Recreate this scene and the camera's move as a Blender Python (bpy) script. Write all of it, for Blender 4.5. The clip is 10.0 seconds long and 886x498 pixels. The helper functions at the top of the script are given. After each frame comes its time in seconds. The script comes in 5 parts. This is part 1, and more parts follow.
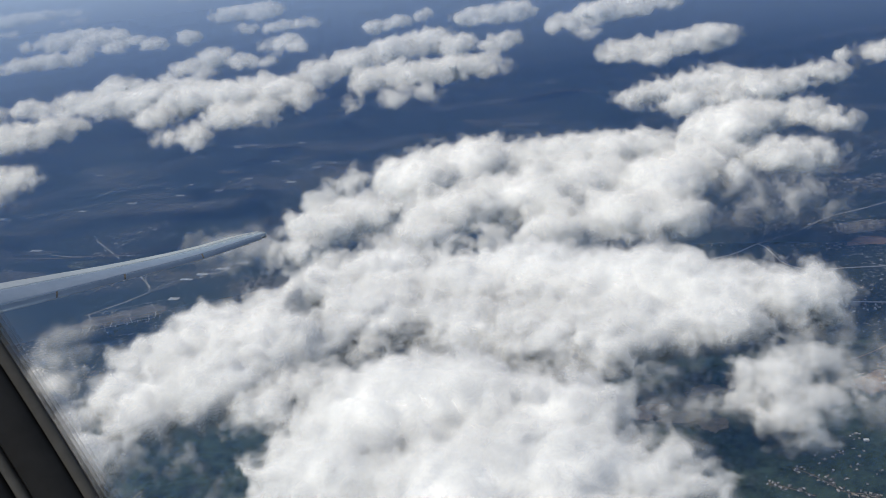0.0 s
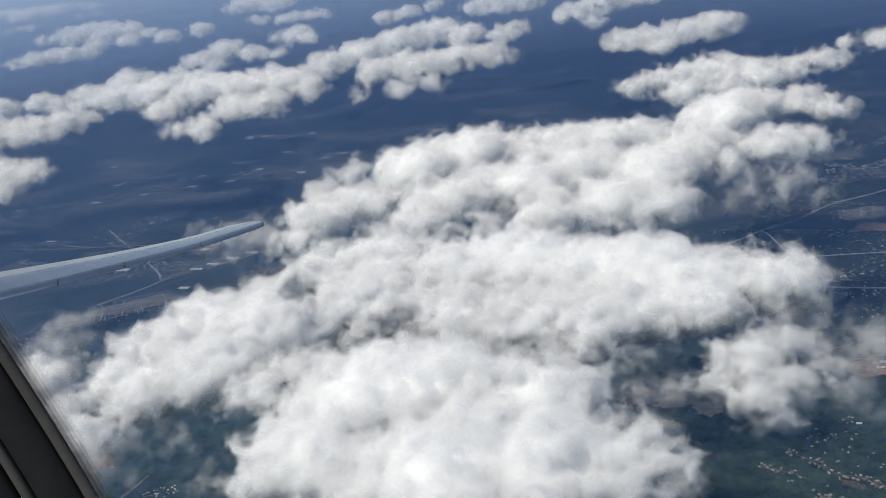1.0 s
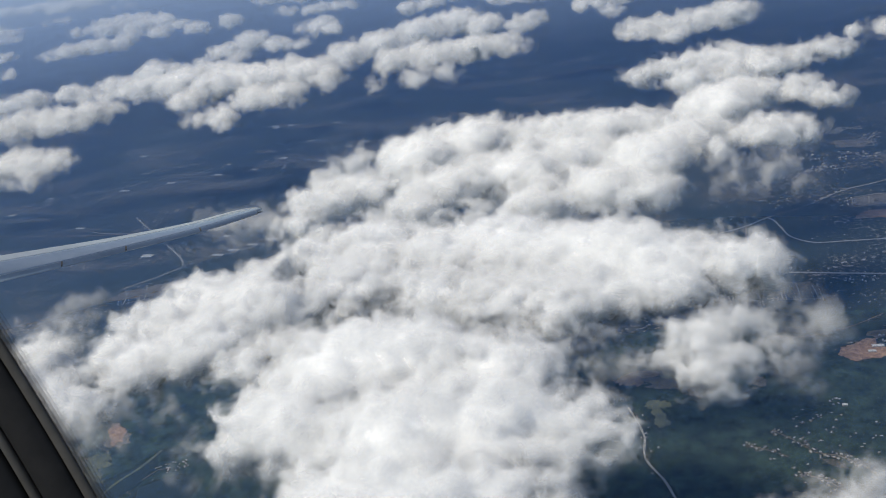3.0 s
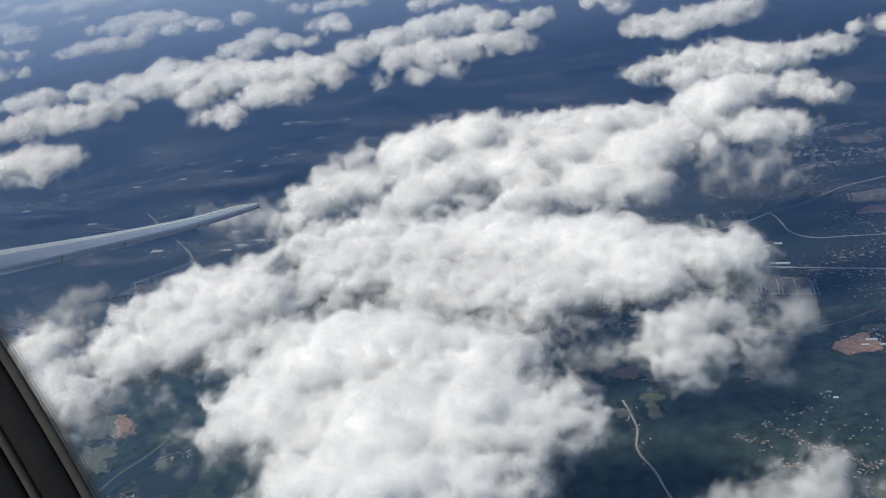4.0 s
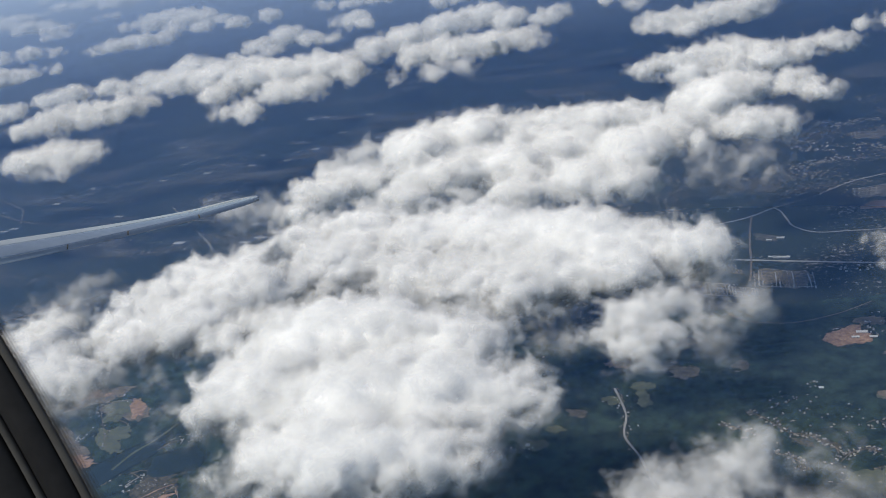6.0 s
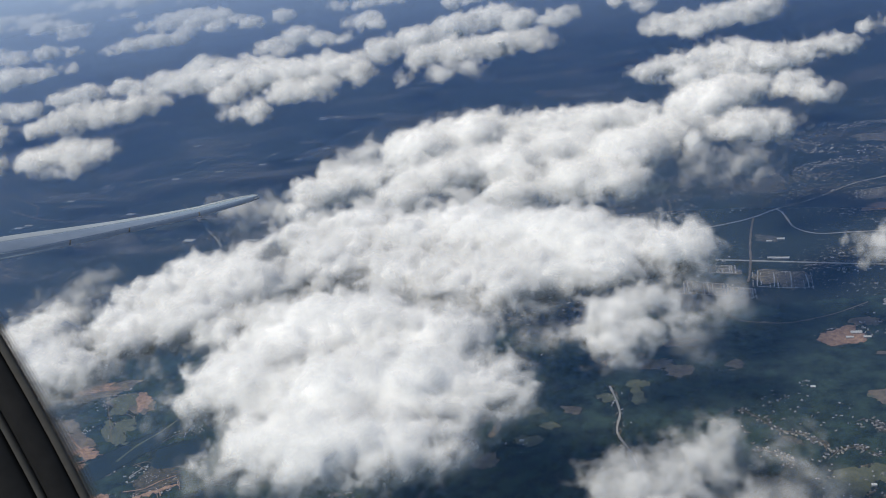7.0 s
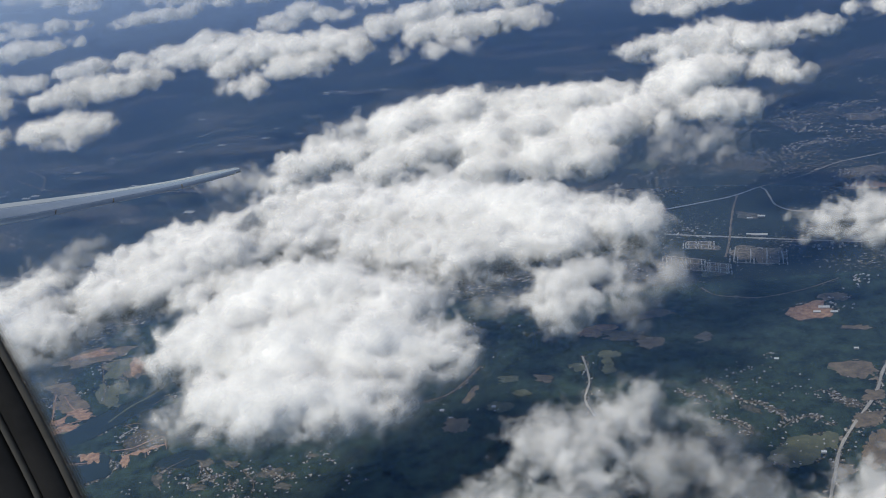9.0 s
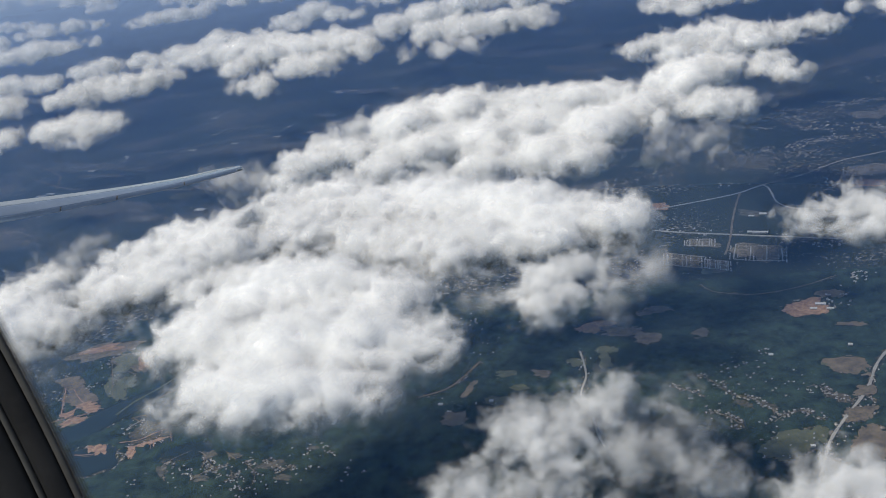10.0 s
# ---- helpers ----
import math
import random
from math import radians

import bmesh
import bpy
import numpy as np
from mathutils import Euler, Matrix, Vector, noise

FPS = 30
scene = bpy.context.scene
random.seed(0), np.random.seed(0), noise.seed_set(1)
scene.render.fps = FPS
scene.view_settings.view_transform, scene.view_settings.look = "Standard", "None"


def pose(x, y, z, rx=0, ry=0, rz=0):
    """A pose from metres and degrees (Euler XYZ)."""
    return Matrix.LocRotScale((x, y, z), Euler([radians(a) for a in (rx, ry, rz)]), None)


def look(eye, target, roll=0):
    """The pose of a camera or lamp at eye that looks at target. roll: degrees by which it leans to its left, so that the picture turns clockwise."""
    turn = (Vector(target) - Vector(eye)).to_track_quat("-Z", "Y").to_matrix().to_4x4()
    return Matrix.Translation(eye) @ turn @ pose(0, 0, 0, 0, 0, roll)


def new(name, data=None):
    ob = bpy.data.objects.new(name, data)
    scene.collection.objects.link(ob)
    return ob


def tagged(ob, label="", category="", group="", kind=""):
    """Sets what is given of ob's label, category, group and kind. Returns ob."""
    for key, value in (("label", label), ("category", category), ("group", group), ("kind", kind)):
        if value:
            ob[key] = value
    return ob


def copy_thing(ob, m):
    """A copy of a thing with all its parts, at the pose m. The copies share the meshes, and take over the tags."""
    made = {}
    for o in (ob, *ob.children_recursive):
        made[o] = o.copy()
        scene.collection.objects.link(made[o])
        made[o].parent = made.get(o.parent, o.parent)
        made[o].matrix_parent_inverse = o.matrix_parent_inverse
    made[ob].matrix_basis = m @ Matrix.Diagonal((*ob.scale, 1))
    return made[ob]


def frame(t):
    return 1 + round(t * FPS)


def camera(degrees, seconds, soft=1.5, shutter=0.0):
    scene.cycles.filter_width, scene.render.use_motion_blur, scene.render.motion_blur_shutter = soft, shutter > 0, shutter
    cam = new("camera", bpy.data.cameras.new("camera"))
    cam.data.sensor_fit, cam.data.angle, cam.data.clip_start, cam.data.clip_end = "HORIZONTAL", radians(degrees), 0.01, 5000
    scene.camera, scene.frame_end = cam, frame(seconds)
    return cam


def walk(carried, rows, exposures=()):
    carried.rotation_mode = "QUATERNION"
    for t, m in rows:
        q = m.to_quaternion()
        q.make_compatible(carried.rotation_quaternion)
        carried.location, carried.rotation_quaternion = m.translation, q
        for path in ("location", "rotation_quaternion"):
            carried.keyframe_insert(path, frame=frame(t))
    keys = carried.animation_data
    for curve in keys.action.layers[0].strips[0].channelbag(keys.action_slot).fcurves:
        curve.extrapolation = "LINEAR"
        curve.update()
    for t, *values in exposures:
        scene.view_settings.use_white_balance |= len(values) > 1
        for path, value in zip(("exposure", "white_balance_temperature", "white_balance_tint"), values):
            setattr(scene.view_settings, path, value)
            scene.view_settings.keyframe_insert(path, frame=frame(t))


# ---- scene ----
cam = camera(46.6, 10.0, 1.0)
METRES, EYE, TILT, LEAN, TURN = 40.0, 73.5, -18.32, 6.39, 0.0
ROWS = [
    (0.0, 0.0, 0.0, 0.0, -0.0, 0.0, -0.0),
    (0.5, 0.0355, -0.0327, -0.0023, 0.47, -0.37, 0.21),
    (1.0, 0.0713, -0.0647, -0.0052, 1.03, -0.58, 0.28),
    (1.5, 0.1077, -0.0973, -0.0076, 1.55, -0.79, 0.34),
    (2.0, 0.1442, -0.1298, -0.0102, 2.1, -0.98, 0.32),
    (2.5, 0.1815, -0.1618, -0.0128, 2.65, -1.12, 0.29),
    (4.0, 0.2977, -0.2588, -0.0172, 4.12, -1.44, 0.3),
    (4.5, 0.3362, -0.2906, -0.0191, 4.6, -1.62, 0.33),
    (5.0, 0.375, -0.322, -0.0205, 5.04, -1.79, 0.4),
    (5.5, 0.4143, -0.3526, -0.022, 5.6, -1.77, 0.27),
    (7.0, 0.5337, -0.444, -0.0258, 7.12, -1.76, -0.23),
    (7.5, 0.5737, -0.4747, -0.0267, 7.53, -1.85, -0.37),
    (8.0, 0.6142, -0.5051, -0.0267, 7.68, -2.19, -0.39),
    (8.5, 0.6553, -0.536, -0.0259, 7.69, -2.8, -0.52),
    (9.0, 0.6958, -0.5656, -0.027, 8.02, -3.16, -0.78),
    (9.5, 0.738, -0.595, -0.0274, 8.54, -3.24, -0.84),
    (10.0, 0.7801, -0.6234, -0.0275, 9.05, -3.28, -0.8),
]
walk(cam, [(t, pose(0, 0, EYE, TILT, LEAN, TURN) @ pose(METRES * x, METRES * y, METRES * z, 90 + pitch, roll, yaw)) for t, x, y, z, yaw, pitch, roll in ROWS])

# ---- world, sun, exposure ----
SUN_HEIGHT, SUN_TURN = 62.0, 258.0
world = bpy.data.worlds.new("world")
scene.world = world
world.use_nodes = True
sky = world.node_tree.nodes.new("ShaderNodeTexSky")
sky.sky_type, sky.sun_disc = "NISHITA", False
sky.sun_elevation, sky.sun_rotation = radians(SUN_HEIGHT), radians(SUN_TURN)
sky.altitude, sky.air_density, sky.dust_density = 1500, 1.2, 1.0
ground_light = world.node_tree.nodes["Background"]
world.node_tree.links.new(sky.outputs[0], ground_light.inputs[0])
ground_light.inputs[1].default_value = 0.082
sun = new("sun", bpy.data.lights.new("sun", "SUN"))
sun.data.energy, sun.data.angle, sun.data.color = 3.1, radians(9.0), (1.0, 0.945, 0.82)
toward = Vector((math.sin(radians(SUN_TURN)) * math.cos(radians(SUN_HEIGHT)),
                 math.cos(radians(SUN_TURN)) * math.cos(radians(SUN_HEIGHT)), math.sin(radians(SUN_HEIGHT))))
sun.matrix_world = look(toward * 300, (0, 0, 0))
scene.view_settings.exposure = 0.0
scene.cycles.transparent_max_bounces = 400


# ---- materials ----
def material(name):
    m = bpy.data.materials.new(name)
    m.use_nodes = True
    m.node_tree.nodes.clear()
    return m


def node(m, kind, **values):
    n = m.node_tree.nodes.new("ShaderNode" + kind)
    for key, value in values.items():
        n.inputs[key.replace("_", " ")].default_value = value
    return n


def link(m, a, b):
    m.node_tree.links.new(a, b)


def finish(m, shader):
    out = m.node_tree.nodes.new("ShaderNodeOutputMaterial")
    link(m, shader, out.inputs["Surface"])
    return m


def ramp(m, source, stops):
    r = m.node_tree.nodes.new("ShaderNodeValToRGB")
    while len(r.color_ramp.elements) < len(stops):
        r.color_ramp.elements.new(0.5)
    for e, (at, colour) in zip(r.color_ramp.elements, stops):
        e.position, e.color = at, (*colour, 1)
    link(m, source, r.inputs[0])
    return r.outputs[0]


def noise_at(m, scale, detail=4.0, rough=0.55, stretch=(1, 1, 1)):
    g = node(m, "NewGeometry")
    mp = node(m, "Mapping")
    mp.inputs["Scale"].default_value = stretch
    link(m, g.outputs["Position"], mp.inputs["Vector"])
    n = node(m, "TexNoise", Scale=scale, Detail=detail, Roughness=rough)
    link(m, mp.outputs[0], n.inputs["Vector"])
    return n.outputs[0]


def math_node(m, op, a, b):
    n = m.node_tree.nodes.new("ShaderNodeMath")
    n.operation = op
    for k, v in enumerate((a, b)):
        if isinstance(v, (int, float)):
            n.inputs[k].default_value = v
        else:
            link(m, v, n.inputs[k])
    return n.outputs[0]


def plain(name, dark, light, scale, rough=0.8, metal=0.0, bump=0.0, spec=0.3, detail=5.0):
    """A surface that varies between two colours at two scales, with a little relief."""
    m = material(name)
    mix = math_node(m, "MULTIPLY_ADD", noise_at(m, scale, detail), 0.65)
    mix.node.inputs[2].default_value = 0.0
    both = math_node(m, "ADD", mix, math_node(m, "MULTIPLY", noise_at(m, scale * 5.3, 3), 0.35))
    p = node(m, "BsdfPrincipled", Roughness=rough, Metallic=metal)
    p.inputs["Specular IOR Level"].default_value = spec
    link(m, ramp(m, both, [(0.36, dark), (0.64, light)]), p.inputs["Base Color"])
    if bump:
        b = node(m, "Bump", Strength=bump, Distance=0.1)
        link(m, noise_at(m, scale * 4, 5), b.inputs["Height"])
        link(m, b.outputs[0], p.inputs["Normal"])
    return finish(m, p.outputs[0])


def cloud_core(name, reach):
    """The dense inside of a cloud: white droplets through which the light wanders for a few metres."""
    m = material(name)
    p = node(m, "BsdfPrincipled", Roughness=1.0)
    p.subsurface_method = "RANDOM_WALK"
    p.inputs["Base Color"].default_value = (0.985, 0.985, 0.985, 1)
    p.inputs["Specular IOR Level"].default_value = 0.0
    p.inputs["Subsurface Weight"].default_value = 1.0
    p.inputs["Subsurface Radius"].default_value = (1.0, 1.0, 1.0)
    p.inputs["Subsurface Scale"].default_value = reach
    return finish(m, p.outputs[0])


def vapour(name, cover, ragged, wide, scale):
    """Loose droplets at a cloud's edge, thicker inward and gathered in curls: white, scattering light both ways."""
    m = material(name)
    d = node(m, "BsdfDiffuse", Color=(0.97, 0.97, 0.97, 1))
    tr = node(m, "BsdfTranslucent", Color=(0.97, 0.97, 0.97, 1))
    s = node(m, "MixShader", Fac=0.35)
    link(m, d.outputs[0], s.inputs[1]), link(m, tr.outputs[0], s.inputs[2])
    curls = noise_at(m, scale, 6.0, 0.57)
    curls.node.inputs["Distortion"].default_value = 0.4
    depth = m.node_tree.nodes.new("ShaderNodeAttribute")
    depth.attribute_name = "depth"
    gathered = math_node(m, "MULTIPLY_ADD", curls, ragged)
    gathered.node.inputs[2].default_value = -0.5 * ragged
    a = node(m, "MapRange")
    a.interpolation_type = "SMOOTHSTEP"
    a.inputs["From Min"].default_value, a.inputs["From Max"].default_value = -0.4 * wide, 0.6 * wide
    a.inputs["To Min"].default_value, a.inputs["To Max"].default_value = 0.0, cover
    link(m, math_node(m, "ADD", depth.outputs["Fac"], gathered), a.inputs["Value"])
    clear, v = node(m, "BsdfTransparent"), node(m, "MixShader")
    link(m, a.outputs[0], v.inputs[0])
    link(m, clear.outputs[0], v.inputs[1]), link(m, s.outputs[0], v.inputs[2])
    return finish(m, v.outputs[0])


def painted_haze(name, thickness, sheen, colours):
    """Distance haze painted into a sheet's colour and opacity: denser and paler away from the origin."""
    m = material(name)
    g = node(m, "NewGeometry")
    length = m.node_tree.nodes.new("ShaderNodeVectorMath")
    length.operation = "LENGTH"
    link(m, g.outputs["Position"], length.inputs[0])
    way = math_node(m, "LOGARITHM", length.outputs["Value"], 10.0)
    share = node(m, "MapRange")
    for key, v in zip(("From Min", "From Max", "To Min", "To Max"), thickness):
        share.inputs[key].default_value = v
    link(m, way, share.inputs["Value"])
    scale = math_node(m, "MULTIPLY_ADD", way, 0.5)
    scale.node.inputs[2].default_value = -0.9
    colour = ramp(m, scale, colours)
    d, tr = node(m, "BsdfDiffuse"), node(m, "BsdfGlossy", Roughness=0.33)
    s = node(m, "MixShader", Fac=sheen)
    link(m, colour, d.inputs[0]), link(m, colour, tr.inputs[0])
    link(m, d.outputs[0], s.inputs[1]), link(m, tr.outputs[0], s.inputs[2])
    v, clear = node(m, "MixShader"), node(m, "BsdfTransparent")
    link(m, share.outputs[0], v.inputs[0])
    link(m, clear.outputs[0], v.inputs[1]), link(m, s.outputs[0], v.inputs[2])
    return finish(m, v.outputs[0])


# log10 distance and opacity ranges of the painted haze, then its colours
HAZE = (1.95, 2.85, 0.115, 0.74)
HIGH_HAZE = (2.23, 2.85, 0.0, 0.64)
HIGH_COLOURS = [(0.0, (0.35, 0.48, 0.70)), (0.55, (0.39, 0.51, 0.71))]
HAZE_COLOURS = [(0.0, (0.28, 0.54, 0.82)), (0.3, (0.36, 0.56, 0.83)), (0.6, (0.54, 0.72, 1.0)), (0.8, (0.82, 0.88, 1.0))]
FOREST = plain("forest", (0.007, 0.015, 0.013), (0.052, 0.084, 0.056), 0.33, 0.85, 0, 0.8, 0.2, 6)


def wooded_country():
    """Dark woods with small pale clearings and settlements, gathered in loose belts."""
    m = material("wooded_country")
    tone = math_node(m, "ADD", math_node(m, "MULTIPLY", noise_at(m, 0.05, 5), 0.65), math_node(m, "MULTIPLY", noise_at(m, 0.6, 3), 0.35))
    woods = ramp(m, tone, [(0.36, (0.008, 0.017, 0.012)), (0.64, (0.026, 0.038, 0.022))])
    belts = math_node(m, "MULTIPLY", noise_at(m, 0.03, 3, 0.6, (1, 1.3, 1)), 0.42)
    specks = math_node(m, "ADD", belts, math_node(m, "MULTIPLY", noise_at(m, 1.1, 5, 0.75, (1, 0.9, 1)), 0.7))
    share = ramp(m, specks, [(0.592, (0, 0, 0)), (0.642, (1, 1, 1))])
    bare = ramp(m, noise_at(m, 0.9, 3), [(0.35, (0.09, 0.085, 0.055)), (0.5, (0.24, 0.19, 0.135)), (0.66, (0.62, 0.58, 0.53))])
    mix = m.node_tree.nodes.new("ShaderNodeMix")
    mix.data_type = "RGBA"
    link(m, share, mix.inputs[0]), link(m, woods, mix.inputs[6]), link(m, bare, mix.inputs[7])
    p = node(m, "BsdfPrincipled", Roughness=0.85)
    p.inputs["Specular IOR Level"].default_value = 0.3
    link(m, mix.outputs[2], p.inputs["Base Color"])
    return finish(m, p.outputs[0])


COUNTRY = wooded_country()
RED_SOIL = plain("red_soil", (0.22, 0.11, 0.06), (0.56, 0.36, 0.23), 1.1, 0.6, 0, 0, 0.7)
DRY_GRASS = plain("dry_grass", (0.075, 0.062, 0.042), (0.26, 0.20, 0.13), 0.6, 0.6, 0, 0, 0.7)
MEADOW = plain("meadow", (0.05, 0.062, 0.03), (0.17, 0.17, 0.085), 0.6, 0.6, 0, 0, 0.7)
PALE_GROUND = plain("pale_ground", (0.02, 0.03, 0.02), (0.22, 0.19, 0.15), 1.1, 0.8, 0, 0, 0.3, 8)
ESTATE_GROUND = plain("estate_ground", (0.03, 0.036, 0.024), (0.34, 0.28, 0.21), 1.5, 0.8, 0, 0, 0.3, 8)
BUILT_UP = plain("built_up", (0.006, 0.011, 0.008), (0.17, 0.145, 0.10), 2.2, 0.8, 0, 0, 0.3, 8)
CONCRETE = plain("concrete", (0.34, 0.32, 0.29), (0.52, 0.50, 0.46), 0.3, 0.85)
DIRT = plain("dirt", (0.16, 0.12, 0.085), (0.30, 0.235, 0.17), 0.3, 0.9)
WATER = plain("lake_water", (0.018, 0.030, 0.030), (0.028, 0.042, 0.040), 0.1, 0.3, 0, 0.02, 0.1)
WALL = plain("house_wall", (0.34, 0.32, 0.28), (0.48, 0.46, 0.42), 0.6, 0.8)
ROOF_A = plain("grey_roof", (0.34, 0.335, 0.33), (0.55, 0.54, 0.53), 0.6, 0.8)
ROOF_B = plain("tan_roof", (0.30, 0.27, 0.22), (0.44, 0.40, 0.34), 0.6, 0.8)
ROOF_C = plain("dark_roof", (0.14, 0.13, 0.13), (0.24, 0.22, 0.21), 0.6, 0.8)
WHITE_ROOF = plain("white_roof", (0.66, 0.66, 0.65), (0.84, 0.84, 0.83), 0.4, 0.6)
ROOFS = plain("mixed_roofs", (0.16, 0.15, 0.14), (0.72, 0.69, 0.65), 1.9, 0.8, 0, 0, 0.3, 1)
BARE_METAL = plain("bare_metal", (0.46, 0.48, 0.50), (0.56, 0.58, 0.60), 0.3, 0.28, 0.95, 0, 0.5)
# clouds by looseness (dense, ragged, torn, shred) and distance (near, middle, far)
CORES = [cloud_core("cloud_core", reach) for reach in (0.9, 1.3, 2.0)]
GROW = (1.0, 1.4, 2.0)
# for each looseness: cover of a layer, raggedness and width of the edge in metres
EDGES = ((0.30, 7.5, 1.9), (0.23, 9.5, 2.0), (0.18, 10.0, 2.4), (0.07, 12.0, 2.6))
VEILS = {(k, f): vapour("cloud_veil", c, ragged * g ** 0.3, wide * g ** 0.3, 0.5 / g) for f, g in enumerate(GROW) for k, (c, ragged, wide) in enumerate(EDGES)}
ALUMINIUM = plain("painted_aluminium", (0.50, 0.53, 0.55), (0.60, 0.63, 0.65), 0.25, 0.3, 0.35, 0.0, 0.5)
TRIM = plain("dark_trim", (0.016, 0.014, 0.013), (0.028, 0.025, 0.023), 0.2, 0.7)
SEAL = plain("grey_seal", (0.085, 0.076, 0.066), (0.12, 0.108, 0.094), 0.3, 0.8)


def soft_edge(thick):
    """A half-clear brown film that imitates the soft, out-of-focus edge of the window."""
    m = material("soft_edge")
    d, clear, v = node(m, "BsdfDiffuse"), node(m, "BsdfTransparent"), node(m, "MixShader", Fac=thick)
    link(m, ramp(m, noise_at(m, 0.6, 3), [(0.3, (0.10, 0.09, 0.08)), (0.7, (0.15, 0.135, 0.12))]), d.inputs[0])
    link(m, clear.outputs[0], v.inputs[1]), link(m, d.outputs[0], v.inputs[2])
    return finish(m, v.outputs[0])


SOFT_EDGES = [soft_edge(thick) for thick in (0.55, 0.33, 0.18, 0.07)]
# the sky's blue reflection on the wing is put into this base colour
SKY_TINTED_PAINT = plain("sky_tinted_paint", (0.36, 0.42, 0.50), (0.44, 0.50, 0.58), 0.25, 0.22, 0.55, 0.0, 0.5)


# ---- mesh helpers ----
def mesh_object(name, verts, faces, mats, parent=None, smooth=False, index=None):
    me = bpy.data.meshes.new(name)
    v = np.asarray(verts, np.float32)
    f = np.asarray(faces, np.int32)
    k = f.shape[1]
    me.vertices.add(len(v)), me.vertices.foreach_set("co", v.ravel())
    me.loops.add(f.size), me.loops.foreach_set("vertex_index", f.ravel())
    me.polygons.add(len(f))
    me.polygons.foreach_set("loop_start", np.arange(0, f.size, k, dtype=np.int32))
    me.polygons.foreach_set("use_smooth", np.full(len(f), smooth))
    for m in mats:
        me.materials.append(m)
    if index is not None:
        me.polygons.foreach_set("material_index", np.asarray(index, np.int32))
    me.update(calc_edges=True)
    ob = new(name, me)
    ob.parent = parent
    return ob


def part(name, bm, mat, parent=None, label="", smooth=False):
    me = bpy.data.meshes.new(name)
    bm.to_mesh(me)
    bm.free()
    me.materials.append(mat)
    if smooth:
        me.polygons.foreach_set("use_smooth", np.full(len(me.polygons), True))
    ob = new(name, me)
    ob.parent = parent
    return tagged(ob, label)


def surface_net(f, origin, h):
    """The closed surface f = 0 of values on a grid (negative inside), as vertices and quads."""
    inside = f < 0
    nx, ny, nz = (n - 1 for n in f.shape)
    corners = [(i, j, k) for i in (0, 1) for j in (0, 1) for k in (0, 1)]
    count = np.zeros((nx, ny, nz), np.int8)
    for i, j, k in corners:
        count += inside[i:i + nx, j:j + ny, k:k + nz]
    cell = np.argwhere((count > 0) & (count < 8))
    if not len(cell):
        return np.zeros((0, 3)), np.zeros((0, 4), int)
    total, number = np.zeros((len(cell), 3)), np.zeros(len(cell))
    for a in corners:
        for axis in range(3):
            if a[axis]:
                continue
            b = list(a)
            b[axis] = 1
            fa = f[tuple((cell + a).T)]
            fb = f[tuple((cell + b).T)]
            cut = (fa < 0) != (fb < 0)
            w = np.where(cut, fa / np.where(cut, fa - fb, 1), 0)
            p = np.array(a, float) + w[:, None] * (np.array(b) - a)
            total += p * cut[:, None]
            number += cut
    verts = origin + h * (cell + total / number[:, None])
    lookup = np.full((nx, ny, nz), -1)
    lookup[tuple(cell.T)] = np.arange(len(cell))
    quads = []
    for axis in range(3):
        u, v = (axis + 1) % 3, (axis + 2) % 3
        lo = [slice(1, -1)] * 3
        lo[axis] = slice(0, -1)
        hi = list(lo)
        hi[axis] = slice(1, None)
        a, b = inside[tuple(lo)], inside[tuple(hi)]
        at = np.argwhere(a != b)
        out = a[tuple(at.T)]
        at = at + [0 if k == axis else 1 for k in range(3)]
        ring = []
        for du, dv in ((-1, -1), (0, -1), (0, 0), (-1, 0)):
            q = at.copy()
            q[:, u] += du
            q[:, v] += dv
            ring.append(lookup[tuple(q.T)])
        ring = np.stack(ring, 1)
        ring[~out] = ring[~out][:, ::-1]
        quads.append(ring)
    quads = np.concatenate(quads)
    return verts, quads[(quads >= 0).all(1)]


LATTICE = np.random.RandomState(7).normal(size=(32, 32, 32, 3)).astype(np.float32)
LATTICE /= np.linalg.norm(LATTICE, axis=3, keepdims=True)


def gradient_noise(p):
    """Smooth noise from about -0.7 to 0.7 at the points p."""
    base = np.floor(p).astype(np.int32)
    t = (p - base).astype(np.float32)
    s = t * t * t * (t * (t * 6 - 15) + 10)
    value = np.zeros(len(p), np.float32)
    for i in (0, 1):
        for j in (0, 1):
            for k in (0, 1):
                g = LATTICE[(base[:, 0] + i) & 31, (base[:, 1] + j) & 31, (base[:, 2] + k) & 31]
                w = (s[:, 0] if i else 1 - s[:, 0]) * (s[:, 1] if j else 1 - s[:, 1]) * (s[:, 2] if k else 1 - s[:, 2])
                value += w * (g * (t - np.array((i, j, k), np.float32))).sum(1)
    return value


# ---- aircraft: wing and window edge ----
aircraft = tagged(new("aircraft"), "silver aircraft wing and dark cabin window edge above the clouds", "aircraft")
# leading and trailing edge, from the inboard side to the tip
WING = [((-45.47, 54.44, 52.48), (-47.38, 57.57, 53.70)), ((-42.88, 70.82, 48.07), (-44.65, 74.56, 49.34)),
        ((-40.53, 77.94, 46.24), (-42.19, 81.96, 47.57)), ((-37.50, 84.62, 44.87), (-39.08, 88.74, 45.85)),
        ((-33.65, 91.40, 43.68), (-35.14, 95.58, 44.20)), ((-28.72, 99.31, 42.38), (-30.70, 103.39, 42.54)),
        ((-25.07, 105.38, 41.65), (-27.32, 109.48, 41.57)), ((-22.9, 108.1, 41.55), (-25.01, 112.0, 41.1))]


